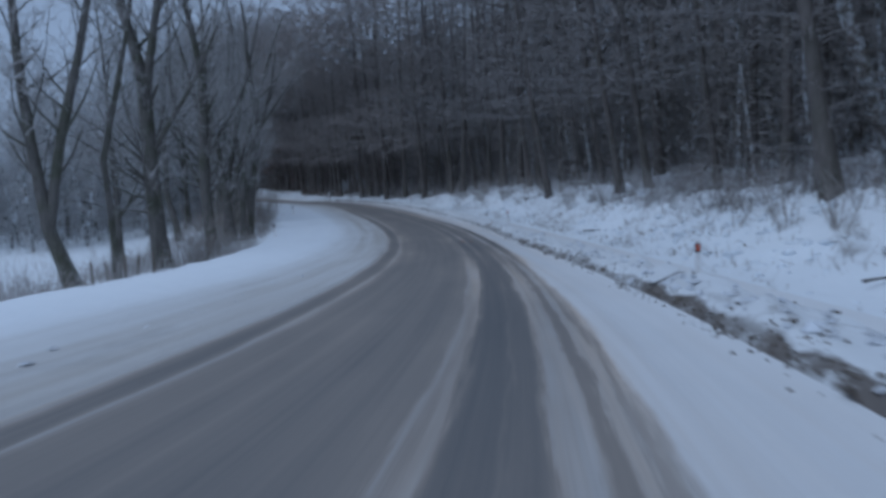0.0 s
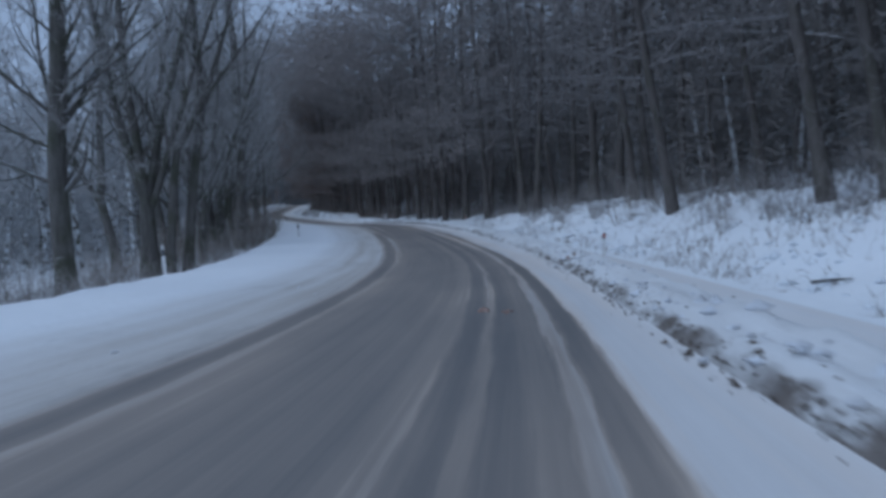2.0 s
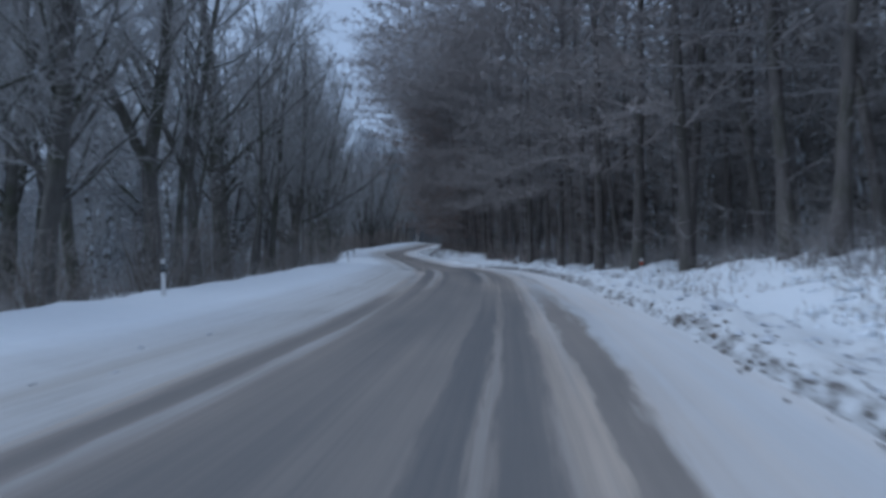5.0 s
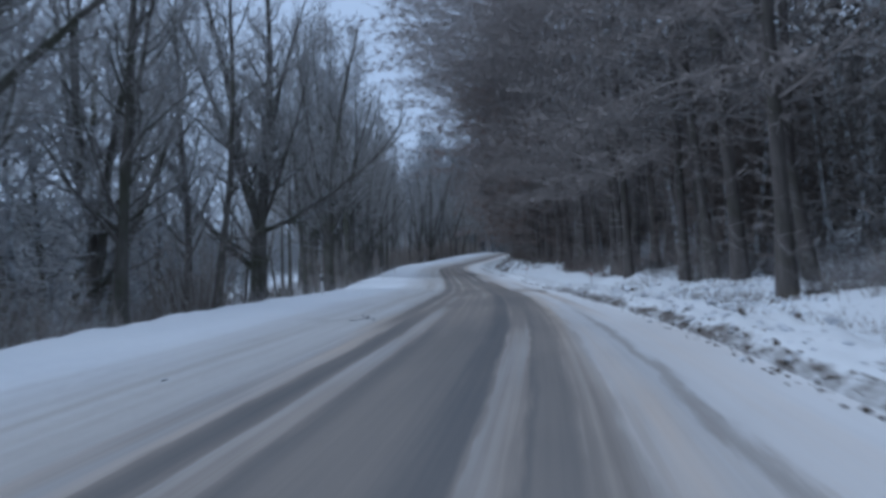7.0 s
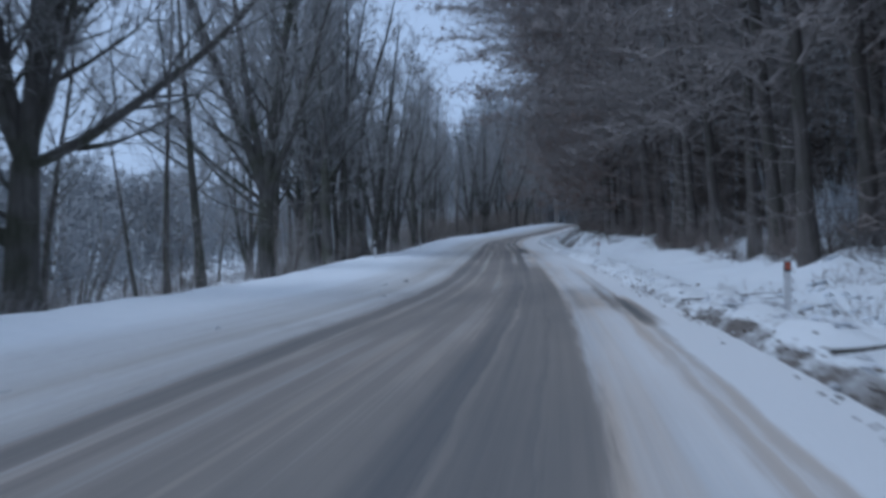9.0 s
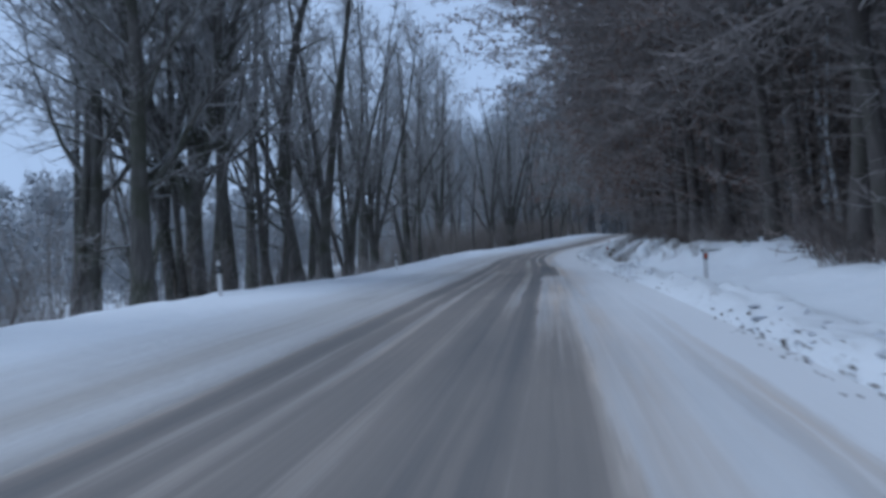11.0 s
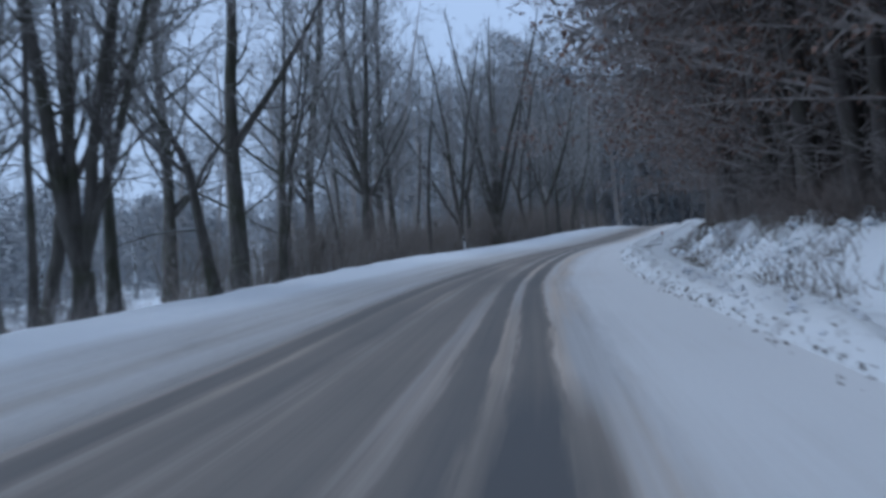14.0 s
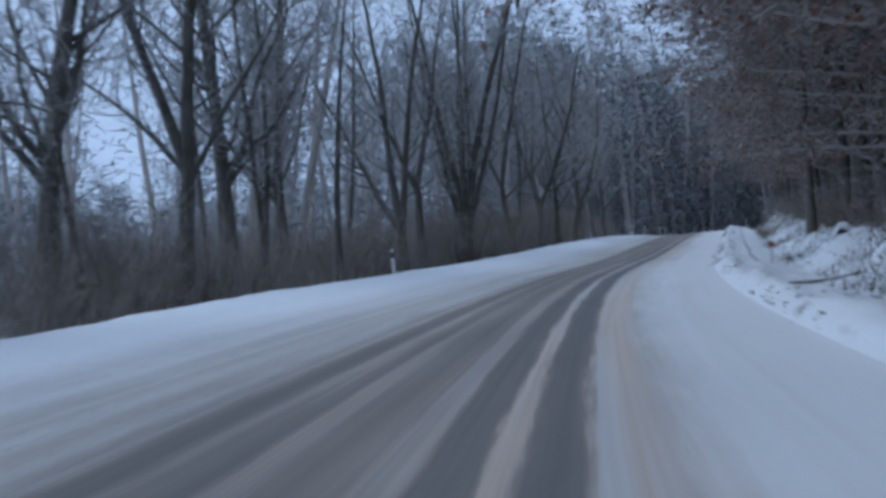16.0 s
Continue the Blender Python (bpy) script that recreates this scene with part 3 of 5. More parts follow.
def old_tree(s, u, seed, trunk, stems, spread=3.2, full=1.0, label="bare grey hardwood tree with snow in its forks"):
    """One roadside tree grown to order. trunk: height of its undivided part, radius, lean in degrees and the side that it leans to.
    stems: height, side (0 towards the road, 90 onward along it), degrees from upright, length, radius and upward pull."""
    rng = random.Random(seed)
    high, r, lean, side = trunk
    top = tagged(new("bare_tree"), label, "tree", "roadside trees")
    wood, crown = Shape(), Shape()
    way = Vector((math.cos(radians(side)) * math.sin(radians(lean)), math.sin(radians(side)) * math.sin(radians(lean)), math.cos(radians(lean))))
    n = max(4, min(12, int(high * 1.2)))
    single = high > 7.5
    pts, _ = bough(rng, Vector((0, 0, -0.5)), way, high + 0.5, r, 0.035 if high > 2 else 0.01, 0.02 if single else 0.0, n)
    radii = [max(r * ((1 - k / n) ** 0.8 if single and not any(z >= high for z, *_ in stems) else 1 - 0.3 * k / n), 0.012) for k in range(n + 1)]
    radii[0] = r * 1.45
    radii[1] = max(radii[1], r * 1.08)
    wood.tube(pts, radii, 10)
    mesh_object("trunk", wood.v, wood.f, BARK, top)
    lines = [(pts, radii, 0.35)] if single else []
    for z, turn, tilt, length, thick, lift in stems:
        p, _ = on(pts, min(0.985, (z + 0.5) / (high + 0.5)))
        a, b = radians(turn + rng.uniform(-6, 6)), radians(tilt)
        w = Vector((math.cos(a) * math.sin(b), math.sin(a) * math.sin(b), math.cos(b)))
        length *= 1.3 if tilt < 25 else 1.0
        lp, lr = bough(rng, p - w * min(0.25, thick), w, length, thick, 0.07 if tilt < 30 else 0.11, lift, 10)
        limb = Shape()
        limb.tube(lp, [max(thick * (1 - k / 10.5) ** 0.75, 0.012) for k in range(11)], 7)
        mesh_object("limb", limb.v, limb.f, BARK, top)
        lines.append((lp, lr, 0.12))
    branches = Shape()
    for line, lr, low in lines:
        length = (line[-1] - line[0]).length
        for k in range(max(3, int(length * 1.3 * full))):
            q = low + (0.98 - low) * ((k + rng.random()) / max(3, int(length * 1.3 * full)))
            p, d = on(line, q)
            rr = max(lr[min(int(q * (len(lr) - 1)), len(lr) - 1)] * rng.uniform(0.25, 0.45), 0.018)
            far = spread * (1.15 - 0.7 * q) * rng.uniform(0.5, 1.2) * min(1.0, length / 7)
            bp, br = bough(rng, p, side_way(rng, d, rng.uniform(0.5, 1.1), rng.uniform(0, 6.28)), far, rr, 0.17, 0.08, 7)
            branches.tube(bp, br, 4)
            for _ in range(max(3, int(far * 2.0))):
                q2, e = on(bp, rng.uniform(0.15, 0.98))
                bl = far * rng.uniform(0.2, 0.5)
                fp, fr = bough(rng, q2, side_way(rng, e, rng.uniform(0.4, 1.0), rng.uniform(0, 6.28)), bl, max(rr * 0.35, 0.013), 0.2, 0.07, 3)
                crown.tube(fp, [max(x, 0.007) for x in fr], 3)
                twigs(rng, crown, fp, 4, max(0.4, bl * 0.5), 0.12, 0.012)
            twigs(rng, crown, bp, 4, 0.7, 0.12, 0.012)
        twigs(rng, crown, line, int(length * 1.5), 0.9, 0.1, 0.012)
    n, k = len(branches.v), len(branches.f)
    ob = mesh_object("crown", branches.v + crown.v, branches.f + [tuple(n + i for i in f) for f in crown.f], TWIG, top, "bare branches and twigs dusted with snow", False)
    ob.data.materials.append(BARK)
    ob.data.polygons.foreach_set("material_index", [1] * k + [0] * len(crown.f))
    x, y, z = spot(s, u)
    top.matrix_world = pose(x, y, z - 0.05, 0, 0, road_turn(s))
    return top


def boughs(rng, crown, line, far, droop, count, width, leaf=None):
    """Fine hanging growth along a branch."""
    for _ in range(count):
        q, e = on(line, rng.uniform(0.1, 1.0))
        w = (e * 0.55 + unit(rng) * 0.8 + Vector((0, 0, droop))).normalized()
        bl = rng.uniform(0.35, 1.0)
        crown.blade(q, w * bl, w.cross(unit(rng)).normalized(), width * 1.1)
        for _ in range(2):
            x = (w * 0.5 + unit(rng)).normalized() * bl * rng.uniform(0.3, 0.6)
            crown.blade(q + w * bl * rng.uniform(0.1, 0.9), x, x.cross(unit(rng)).normalized(), width)
        if leaf:
            for _ in range(4):
                x = (unit(rng) + Vector((0, 0, -0.6))).normalized() * 0.15
                leaf.leaf(q + w * bl * rng.uniform(0.2, 1.1) + unit(rng) * 0.15, x, x.cross(unit(rng)).normalized(), 0.047)


def forest_tree(seed, height, r, bare, branches, reach, droop, leaves=False, toward=0.0, profile=0.75, label="dark forest tree with snow-dusted drooping branches"):
    """A tall trunk with dead stubs below and a deep crown of fine drooping branches."""
    rng = random.Random(seed)
    trunk, crown, leaf = Shape(), Shape(), Shape()
    pts, radii = bough(rng, Vector((0, 0, -0.5)), Vector((rng.uniform(-0.05, 0.05), rng.uniform(-0.05, 0.05), 1)), height + 0.5, r, 0.02, 0.03, 9)
    radii = [max(r * (1 - k / 9.3) ** 0.7, 0.02) for k in range(10)]
    radii[0] = r * 1.6
    trunk.tube(pts, radii, 8)
    for _ in range(16):
        p, d = on(pts, rng.uniform(0.06, bare))
        sp, sr = bough(rng, p, side_way(rng, d, rng.uniform(1.1, 1.7), rng.uniform(0, 6.28)), rng.uniform(0.6, 2.4), 0.02, 0.2, -0.02, 3)
        crown.tube(sp, sr, 3)
        boughs(rng, crown, sp, 1, -0.1, 4, 0.012)
    for k in range(branches):
        t = bare + (0.99 - bare) * (k + rng.random()) / branches
        p, d = on(pts, t)
        far = max(0.5, reach * (1.08 - t) ** profile * rng.uniform(0.6, 1.2))
        way = side_way(rng, d, rng.uniform(1.1, 1.6), rng.uniform(0, 6.28))
        far *= 1 + toward * (0.25 - way.x) if toward else 1
        far = min(max(far, 0.6), 15.0 if t > 0.5 else 7.0)
        lp, lr = bough(rng, p, way, far, 0.045 * (1.2 - t) + 0.012, 0.13, droop, 5)
        crown.tube(lp, lr, 3)
        boughs(rng, crown, lp, far, droop * 4, int(far * (4.4 if toward > 1.2 else 2.8)) + 4, 0.03 if toward > 1.2 else 0.031, leaf if leaves else None)
    return stand("beech_tree" if leaves else "forest_tree", trunk, crown, DARK_BARK, EDGE_TWIG if toward > 0.9 else DARK_TWIG, label, "tree", "forest edge trees", leaf if leaves else None)


def shrub(seed, height, stems, label="leafless brown roadside shrub in the snow"):
    rng = random.Random(seed)
    wood, crown = Shape(), Shape()
    for _ in range(stems):
        a = rng.uniform(0, 6.28)
        base = Vector((math.cos(a), math.sin(a), 0)) * rng.uniform(0, 0.5)
        w = Vector((math.cos(a) * 0.35, math.sin(a) * 0.35, 1))
        l = height * rng.uniform(0.55, 1.1)
        p, r = bough(rng, base - Vector((0, 0, 0.2)), w, l, rng.uniform(0.012, 0.028), 0.12, 0.03, 5)
        wood.tube(p, r, 4)
        twigs(rng, crown, p, 9, l * 0.3, 0.15, 0.009)
    top = tagged(new("shrub"), label, "shrub", "roadside shrubs")
    mesh_object("stem", wood.v, wood.f, STALK, top)
    mesh_object("crown", crown.v, crown.f, BRUSH, top, "", False)
    return top


def road_turn(s):
    """The turn that sets a thing's x to the right of the road."""
    _, _, nx, ny = axis(s)
    return math.degrees(math.atan2(float(ny), float(nx)))


def put(proto, s, u, turn, size=1.0, lean=(0.0, 0.0), stretch=1.0):
    """A copy of a plant, standing at s metres along and u metres across."""
    x, y, z = spot(s, u)
    ob = copy_thing(proto, pose(x, y, z - 0.05, lean[0], lean[1], turn))
    ob.scale = (size, size, size * stretch)
    return ob

# ---------- ground and road ----------


def valley(base, d, reach):
    """The land beyond: down to the valley and up its far side on the west, up the wooded hill on the east."""
    west = np.interp(reach, [0, 60, 200, 420, 700, 2500], [0, -4, -7, 26, 42, 50])
    east = np.interp(reach, [0, 60, 200, 420, 700, 2500], [0, 8, 22, 30, 34, 30])
    k = soft(-0.35, 0.35, d[:, 0])
    return west * (1 - k) + east * k


u_ground = np.r_[-140, -115, -95, -75, -62, -50, -42, -35, -30, -26, -22, -19, np.arange(-17, -8.0, 0.5), np.arange(-8, -4.6, 0.4), np.arange(-4.6, -2.2, 0.12),
                 -1.5, -0.5, 0.5, 1.2, np.arange(1.5, 4.6, 0.11), np.arange(4.6, 12, 0.28), np.arange(12, 30, 1.0), 33, 38, 45, 55, 70, 90]


def ground_height(s, u):
    v = laid(s, u)
    under = 0.16 * soft(-4.05, -3.75, v) * soft(2.0, 1.8, v)
    return rise(s, u) - under


ground = grid_object("ground", np.arange(0, S_END, 0.65), u_ground, ground_height, SNOW,
                     [(60, valley), (200, valley), (310, valley), (420, valley), (700, valley), (2500, valley)])
tagged(ground, "snow-covered ground with a ploughed verge and wooded slope", "ground", kind="structure")
def road_height(s, u):
    """The carriageway: the plain cross slope, without the verge's lip."""
    return rise(s, np.clip(u, -3.6 + np.maximum(along(SHIFT_VALLEY, s), 0), 1.55 + np.minimum(along(SHIFT, s), 0)))


road = grid_object("road", np.arange(0, S_END, 0.5), np.arange(-4.9, 3.9, 0.25), lambda s, u: road_height(s, u), ROAD)
tagged(road, "two-lane asphalt road under streaked packed snow and slush", "road", kind="structure")

# ---------- trees on the valley side ----------
forked = bare_tree(23, 19.5, 0.29, 2, 0.16, 38, 5.4, 0.06, angles=(0.5, 1.0), label="bare hardwood tree forking low into two stems")
upright = bare_tree(37, 20.0, 0.24, 1, 0.16, 40, 5.6, 0.04, angles=(0.5, 0.95), label="straight bare hardwood tree with level limbs")
slender = bare_tree(41, 15.0, 0.12, 1, 0.2, 28, 3.6, 0.06, angles=(0.5, 1.05), label="slender young bare tree")
leaning = bare_tree(53, 18.0, 0.25, 2, 0.24, 34, 5.8, 0.11, angles=(0.5, 1.15), label="leaning bare hardwood tree with twisted limbs")
clump = bare_tree(59, 15.5, 0.30, 4, 0.03, 44, 4.4, 0.08, angles=(0.45, 1.0), label="bare hardwood growing as several stems from one root")
fan = bare_tree(73, 17.0, 0.25, 4, 0.14, 52, 4.6, 0.05, angles=(0.5, 1.15), label="bare hardwood tree with a fan of upright limbs")
rng = random.Random(5)


def row(trees):
    """Single trees along the verge: kind, metres along, metres across, size."""
    for tree, s, u, size in trees:
        put(tree, s, u, rng.uniform(0, 360), size, (rng.uniform(-2, 2), rng.uniform(-2, 2)))


# the first bend
old_tree(59.8, -15.5, 1, (2.6, 0.36, 16, 180), ((2.6, 180, 8, 14, 0.25, 0.03), (2.5, 20, 6, 14, 0.22, 0.0)), 3.4, 1.45, label="old grey hardwood leaning away, forked low into two stems")
old_tree(62.3, -14.9, 2, (5, 0.17, 3, 180), ((5, 10, 14, 9, 0.14, 0.05),), 2.2, label="thin bare tree with a crooked stem")
old_tree(67.9, -14.6, 3, (9, 0.44, 4, 180), ((9, 180, 6, 9, 0.3, 0.03), (8, 20, 12, 9, 0.24, 0.05), (5.5, 0, 42, 9, 0.13, 0.02), (2.7, 185, 78, 4, 0.07, 0.03), (3.3, 170, 68, 4.5, 0.08, 0.02),
                                                (4.2, 190, 62, 5, 0.09, 0.02), (5, 200, 55, 5, 0.09, 0.02), (3.8, 240, 70, 4, 0.07, 0.02)), 3.4, 1.45, label="stout old hardwood with a long limb rising over the verge")
old_tree(77.8, -14.1, 4, (10, 0.36, 1, 180), ((10, 180, 4, 9, 0.24, 0.03), (5.5, 5, 35, 8, 0.12, 0.05), (3.8, 180, 65, 5, 0.09, 0.06), (5, 185, 70, 5, 0.08, 0.05), (6.1, 180, 50, 6, 0.09, 0.04),
                                               (6.5, 0, 50, 5, 0.08, 0.03), (3.6, 0, 78, 3, 0.05, 0.0)), 3.4, 1.45, label="straight dark hardwood trunk with bare side limbs")
old_tree(86.6, -13.8, 5, (3.2, 0.42, 3, 180), ((3.2, 180, 20, 12, 0.22, 0.04), (3.1, 180, 6, 13, 0.24, 0.02), (3, 20, 12, 12, 0.2, 0.03), (2.6, 10, 22, 11, 0.16, 0.06), (2.2, 180, 50, 4, 0.06, 0.03)),
         3.4, 1.45, label="bare hardwood splitting into a fan of stems")
old_tree(86.4, -13.0, 6, (5.6, 0.22, 1, 0), ((5.6, 0, 28, 9, 0.16, 0.06), (5.5, 180, 32, 9, 0.14, 0.06)), 2.6, label="slim bare tree forking like a letter V")
old_tree(87.8, -12.6, 7, (8, 0.25, 8, 0), ((8, 180, 5, 9, 0.2, 0.05), (7.5, 0, 35, 6, 0.1, 0.05)), 2.6, label="bare tree with a stem curving towards the road")
old_tree(108, -12.7, 8, (1.0, 0.42, 0, 0), ((0.6, 180, 2, 17, 0.29, 0.01), (0.6, 0, 6, 17, 0.28, 0.01)), 3.4, 1.45, label="twin mossy trunks grown from one root")
old_tree(106, -13.4, 9, (9, 0.25, 6, 180), (), 2.8, label="bare tree leaning away from the road")
old_tree(116.3, -12.8, 10, (5.2, 0.38, 9, 180), ((5.2, 180, 28, 11, 0.24, 0.05), (4.9, 0, 4, 12, 0.26, 0.02), (4.6, 0, 50, 2.5, 0.08, 0.1), (3.5, 180, 60, 4, 0.07, 0.03), (3.0, 150, 72, 4, 0.06, 0.03)),
         3.4, 1.45, label="leaning hardwood forked above a bent trunk")
old_tree(118.8, -12.9, 11, (9, 0.13, 10, 0), (), 2.2, label="thin bare tree leaning over the verge")
old_tree(130.3, -14.3, 12, (12, 0.48, 4, 180), ((12, 180, 8, 8, 0.3, 0.02), (6.0, 0, 48, 9, 0.17, 0.03), (5, 180, 25, 8, 0.14, 0.08), (8, 20, 35, 8, 0.14, 0.04), (9, 200, 40, 7, 0.13, 0.04)),
         3.4, 1.45, label="thick old hardwood with a snow-lined limb")
row((
    (slender, 94.5, -13, 1.2), (upright, 97, -13.5, 0.8), (slender, 100.5, -14, 1.3), (clump, 102.7, -13.8, 1.1), (leaning, 111.5, -13.4, 0.9), (leaning, 122.5, -13.4, 1.1),
    (slender, 126.6, -12, 1.2), (upright, 135, -12.6, 0.9), (forked, 99, -16, 1.1), (upright, 113, -15.5, 1.0), (slender, 124, -14.8, 1.5),
))
# the straight
old_tree(154.6, -13.8, 20, (4.4, 0.52, 1, 180), ((4.2, 0, 70, 11, 0.17, 0.11), (2.0, 185, 62, 9, 0.23, 0.1), (2.8, 200, 65, 6, 0.1, 0.06), (3.2, 165, 58, 6, 0.1, 0.06), (4.4, 180, 15, 13, 0.27, 0.02),
                                                  (4.4, 0, 4, 13, 0.32, 0.02), (4.3, 60, 16, 12, 0.2, 0.03), (4.2, 250, 20, 12, 0.2, 0.03), (4.3, 0, 26, 10, 0.13, 0.04)),
         4.0, 2.2, label="huge old hardwood with a long snow-lined limb curving up")
old_tree(161.7, -14.2, 21, (8, 0.09, 10, 180), (), 1.6, label="slender young tree leaning away")
old_tree(162.8, -13.7, 22, (14, 0.13, 3, 180), (), 2.0, 0.8, label="slender young bare tree")
old_tree(164.1, -12.9, 23, (15, 0.19, 2, 180), ((4.9, 180, 60, 7, 0.06, 0.03), (5.6, 180, 55, 7, 0.06, 0.03), (6.6, 190, 50, 7, 0.06, 0.03), (4, 0, 45, 2, 0.04, 0.03)), 2.4, 0.8, label="straight thin tree with fine limbs reaching out")
old_tree(169.6, -12.2, 24, (4.2, 0.43, 2, 180), ((4.2, 180, 20, 13, 0.27, 0.03), (4.2, 0, 4, 14, 0.29, 0.01), (4.1, 185, 11, 13, 0.2, 0.02), (3.9, 0, 25, 12, 0.2, 0.02), (3.7, 180, 50, 10, 0.12, 0.03),
                                                 (3.0, 175, 70, 6, 0.08, 0.0), (4.1, 150, 40, 9, 0.12, 0.03), (3.4, 200, 58, 8, 0.09, 0.02)), 3.8, 1.7, label="old hardwood fanning into heavy limbs above a short trunk")
old_tree(180.5, -11.9, 25, (16, 0.33, 0, 0), ((2.2, 180, 88, 2.5, 0.05, 0.0), (6, 180, 60, 5, 0.07, 0.04), (7, 0, 55, 5, 0.07, 0.03), (3.9, 0, 78, 3, 0.06, 0.04), (8, 180, 55, 6, 0.08, 0.03), (5, 180, 70, 4, 0.06, 0.03)),
         3.0, label="straight dark hardwood with short level limbs")
old_tree(193.2, -12.6, 26, (9, 0.25, 9, 180), ((3, 180, 70, 5, 0.06, 0.03),), 2.8, label="bare tree leaning away from the road")
old_tree(195, -12.8, 27, (9, 0.21, 8, 0), (), 2.6, label="bare tree leaning towards its neighbour")
old_tree(197.3, -12.5, 28, (5.2, 0.38, 7, 180), ((5.2, 0, 1, 13, 0.29, 0.01), (5.2, 180, 17, 12, 0.18, 0.04), (3, 180, 60, 7, 0.09, 0.03), (3.9, 185, 55, 8, 0.09, 0.03), (4.6, 175, 62, 8, 0.08, 0.02),
                                                 (2.1, 190, 80, 4, 0.06, 0.02), (4.2, 0, 42, 2.5, 0.08, 0.05), (5, 200, 50, 8, 0.09, 0.02)), 2.8, 0.8, label="dark old hardwood with long limbs drawn out sideways")
old_tree(201.8, -12.4, 29, (2.2, 0.45, 1, 180), ((2.2, 180, 17, 15, 0.23, 0.02), (2.2, 0, 7, 15, 0.28, 0.01), (2.1, 180, 3, 14, 0.22, 0.01)), 2.8, 0.75, label="bare hardwood parting low into three stems")
old_tree(208.1, -12.8, 30, (0.6, 0.42, 0, 0), ((0.3, 0, 1, 14, 0.21, 0.0), (0.4, 0, 7, 13, 0.16, 0.0), (0.2, 180, 16, 11, 0.16, 0.02)), 2.8, 0.75, label="three bare stems spreading from one root")
old_tree(213.9, -12.8, 31, (15, 0.14, 1, 180), (), 2.4, 0.8, label="slender straight bare tree")
old_tree(215.5, -12.5, 32, (1.7, 0.42, 1, 180), ((1.6, 180, 13, 14, 0.26, 0.0), (1.6, 180, 6, 14, 0.18, 0.0), (1.7, 0, 4, 14, 0.2, 0.01), (1.7, 0, 17, 13, 0.15, 0.04)), 3.0, 0.75, label="bare hardwood spreading into four leaning stems")
old_tree(220.6, -11.2, 33, (5, 0.23, 13, 180), ((5, 180, 25, 9, 0.14, 0.02), (4.6, 180, 45, 8, 0.1, 0.02), (2.6, 180, 80, 4, 0.05, -0.06)), 2.6, 0.75, label="bare tree bent over, with one arching limb")
old_tree(223.4, -11.8, 34, (6, 0.39, 2, 180), ((6, 180, 3, 12, 0.28, 0.01), (5.8, 0, 36, 9, 0.17, 0.06), (5.5, 180, 45, 6, 0.09, 0.03), (3.5, 180, 65, 5, 0.07, 0.03), (3.2, 0, 60, 3, 0.05, 0.03)), 2.8, 0.75, label="stout hardwood with one heavy limb rising beside the trunk")
old_tree(226.6, -11.5, 35, (14, 0.21, 1, 180), ((4.5, 0, 30, 8, 0.11, 0.04), (5, 180, 50, 6, 0.08, 0.03), (2.4, 180, 60, 4, 0.05, 0.03), (6.5, 180, 45, 6, 0.07, 0.03), (7, 0, 50, 5, 0.07, 0.03)), 2.4, label="straight bare tree with a limb rising close to it")
row((
    (slender, 138, -14, 1.3), (slender, 143.2, -12.5, 1.4), (upright, 147, -15, 0.8), (slender, 151, -16.5, 1.2), (slender, 158, -15.5, 0.9), (clump, 141, -17, 1.2), (leaning, 146.5, -19, 1.1),
    (slender, 186.5, -12.4, 1.7), (upright, 189.5, -14.5, 1.3), (slender, 191, -13.5, 1.8), (upright, 184.5, -14, 1.3), (fan, 187.8, -13.6, 1.4), (upright, 186, -17, 1.3), (fan, 190.5, -16, 1.4), (slender, 204.6, -14.2, 1.6), (slender, 211.6, -13.4, 1.6),
    (slender, 218.2, -13.4, 1.6), (leaning, 217.6, -15.5, 1.0),
))
# tall slim trees behind the first row
for k, (s, u, high) in enumerate(((185.3, -17.2, 22), (189.0, -19.4, 23), (193.6, -15.2, 21), (196.4, -18.6, 24), (199.8, -15.4, 22), (203.2, -19.0, 23), (206.4, -16.2, 21), (249.6, -19.8, 19), (261.4, -18.8, 21))):
    old_tree(s, u, 160 + k, (high, 0.17, 2, 180 * (k % 2)), (), 2.6, 1.0, label="tall slim bare tree behind the roadside row")
# the climb to the second bend
old_tree(235.5, -12.2, 40, (9, 0.13, 8, 180), ((5, 180, 60, 7, 0.06, -0.02), (6, 185, 62, 7, 0.06, -0.03), (7, 175, 50, 6, 0.06, -0.02)), 2.2, label="thin bare tree with limbs arching down")
old_tree(240.3, -13.1, 41, (4.6, 0.31, 1, 0), ((4.6, 180, 22, 12, 0.2, 0.02), (4.6, 0, 4, 13, 0.22, 0.0), (4.5, 180, 38, 10, 0.12, 0.0), (4.2, 10, 30, 8, 0.1, 0.02)), 2.8, 1.1, label="bare hardwood forked into upright stems above the brush")
old_tree(247.5, -11.7, 42, (14, 0.16, 1, 0), (), 2.6, label="slim bare tree in the roadside brush")
old_tree(253, -11.3, 43, (2, 0.3, 2, 180), ((2, 180, 35, 12, 0.18, 0.04), (2, 180, 10, 13, 0.2, 0.02), (2, 0, 8, 12, 0.18, 0.01)), 3.0, 1.1, label="bare tree with one stem thrown far out")
old_tree(262, -11.2, 44, (1.2, 0.5, 0, 0), ((1.2, 180, 20, 15, 0.2, 0.02), (1.2, 180, 10, 16, 0.24, 0.01), (1.2, 90, 8, 16, 0.22, 0.01), (1.1, 0, 8, 16, 0.24, 0.01), (1.0, 0, 17, 14, 0.18, 0.02), (1.1, 270, 12, 14, 0.18, 0.02)),
         3.0, 0.75, label="wide bare hardwood, many stems fanned from one root")
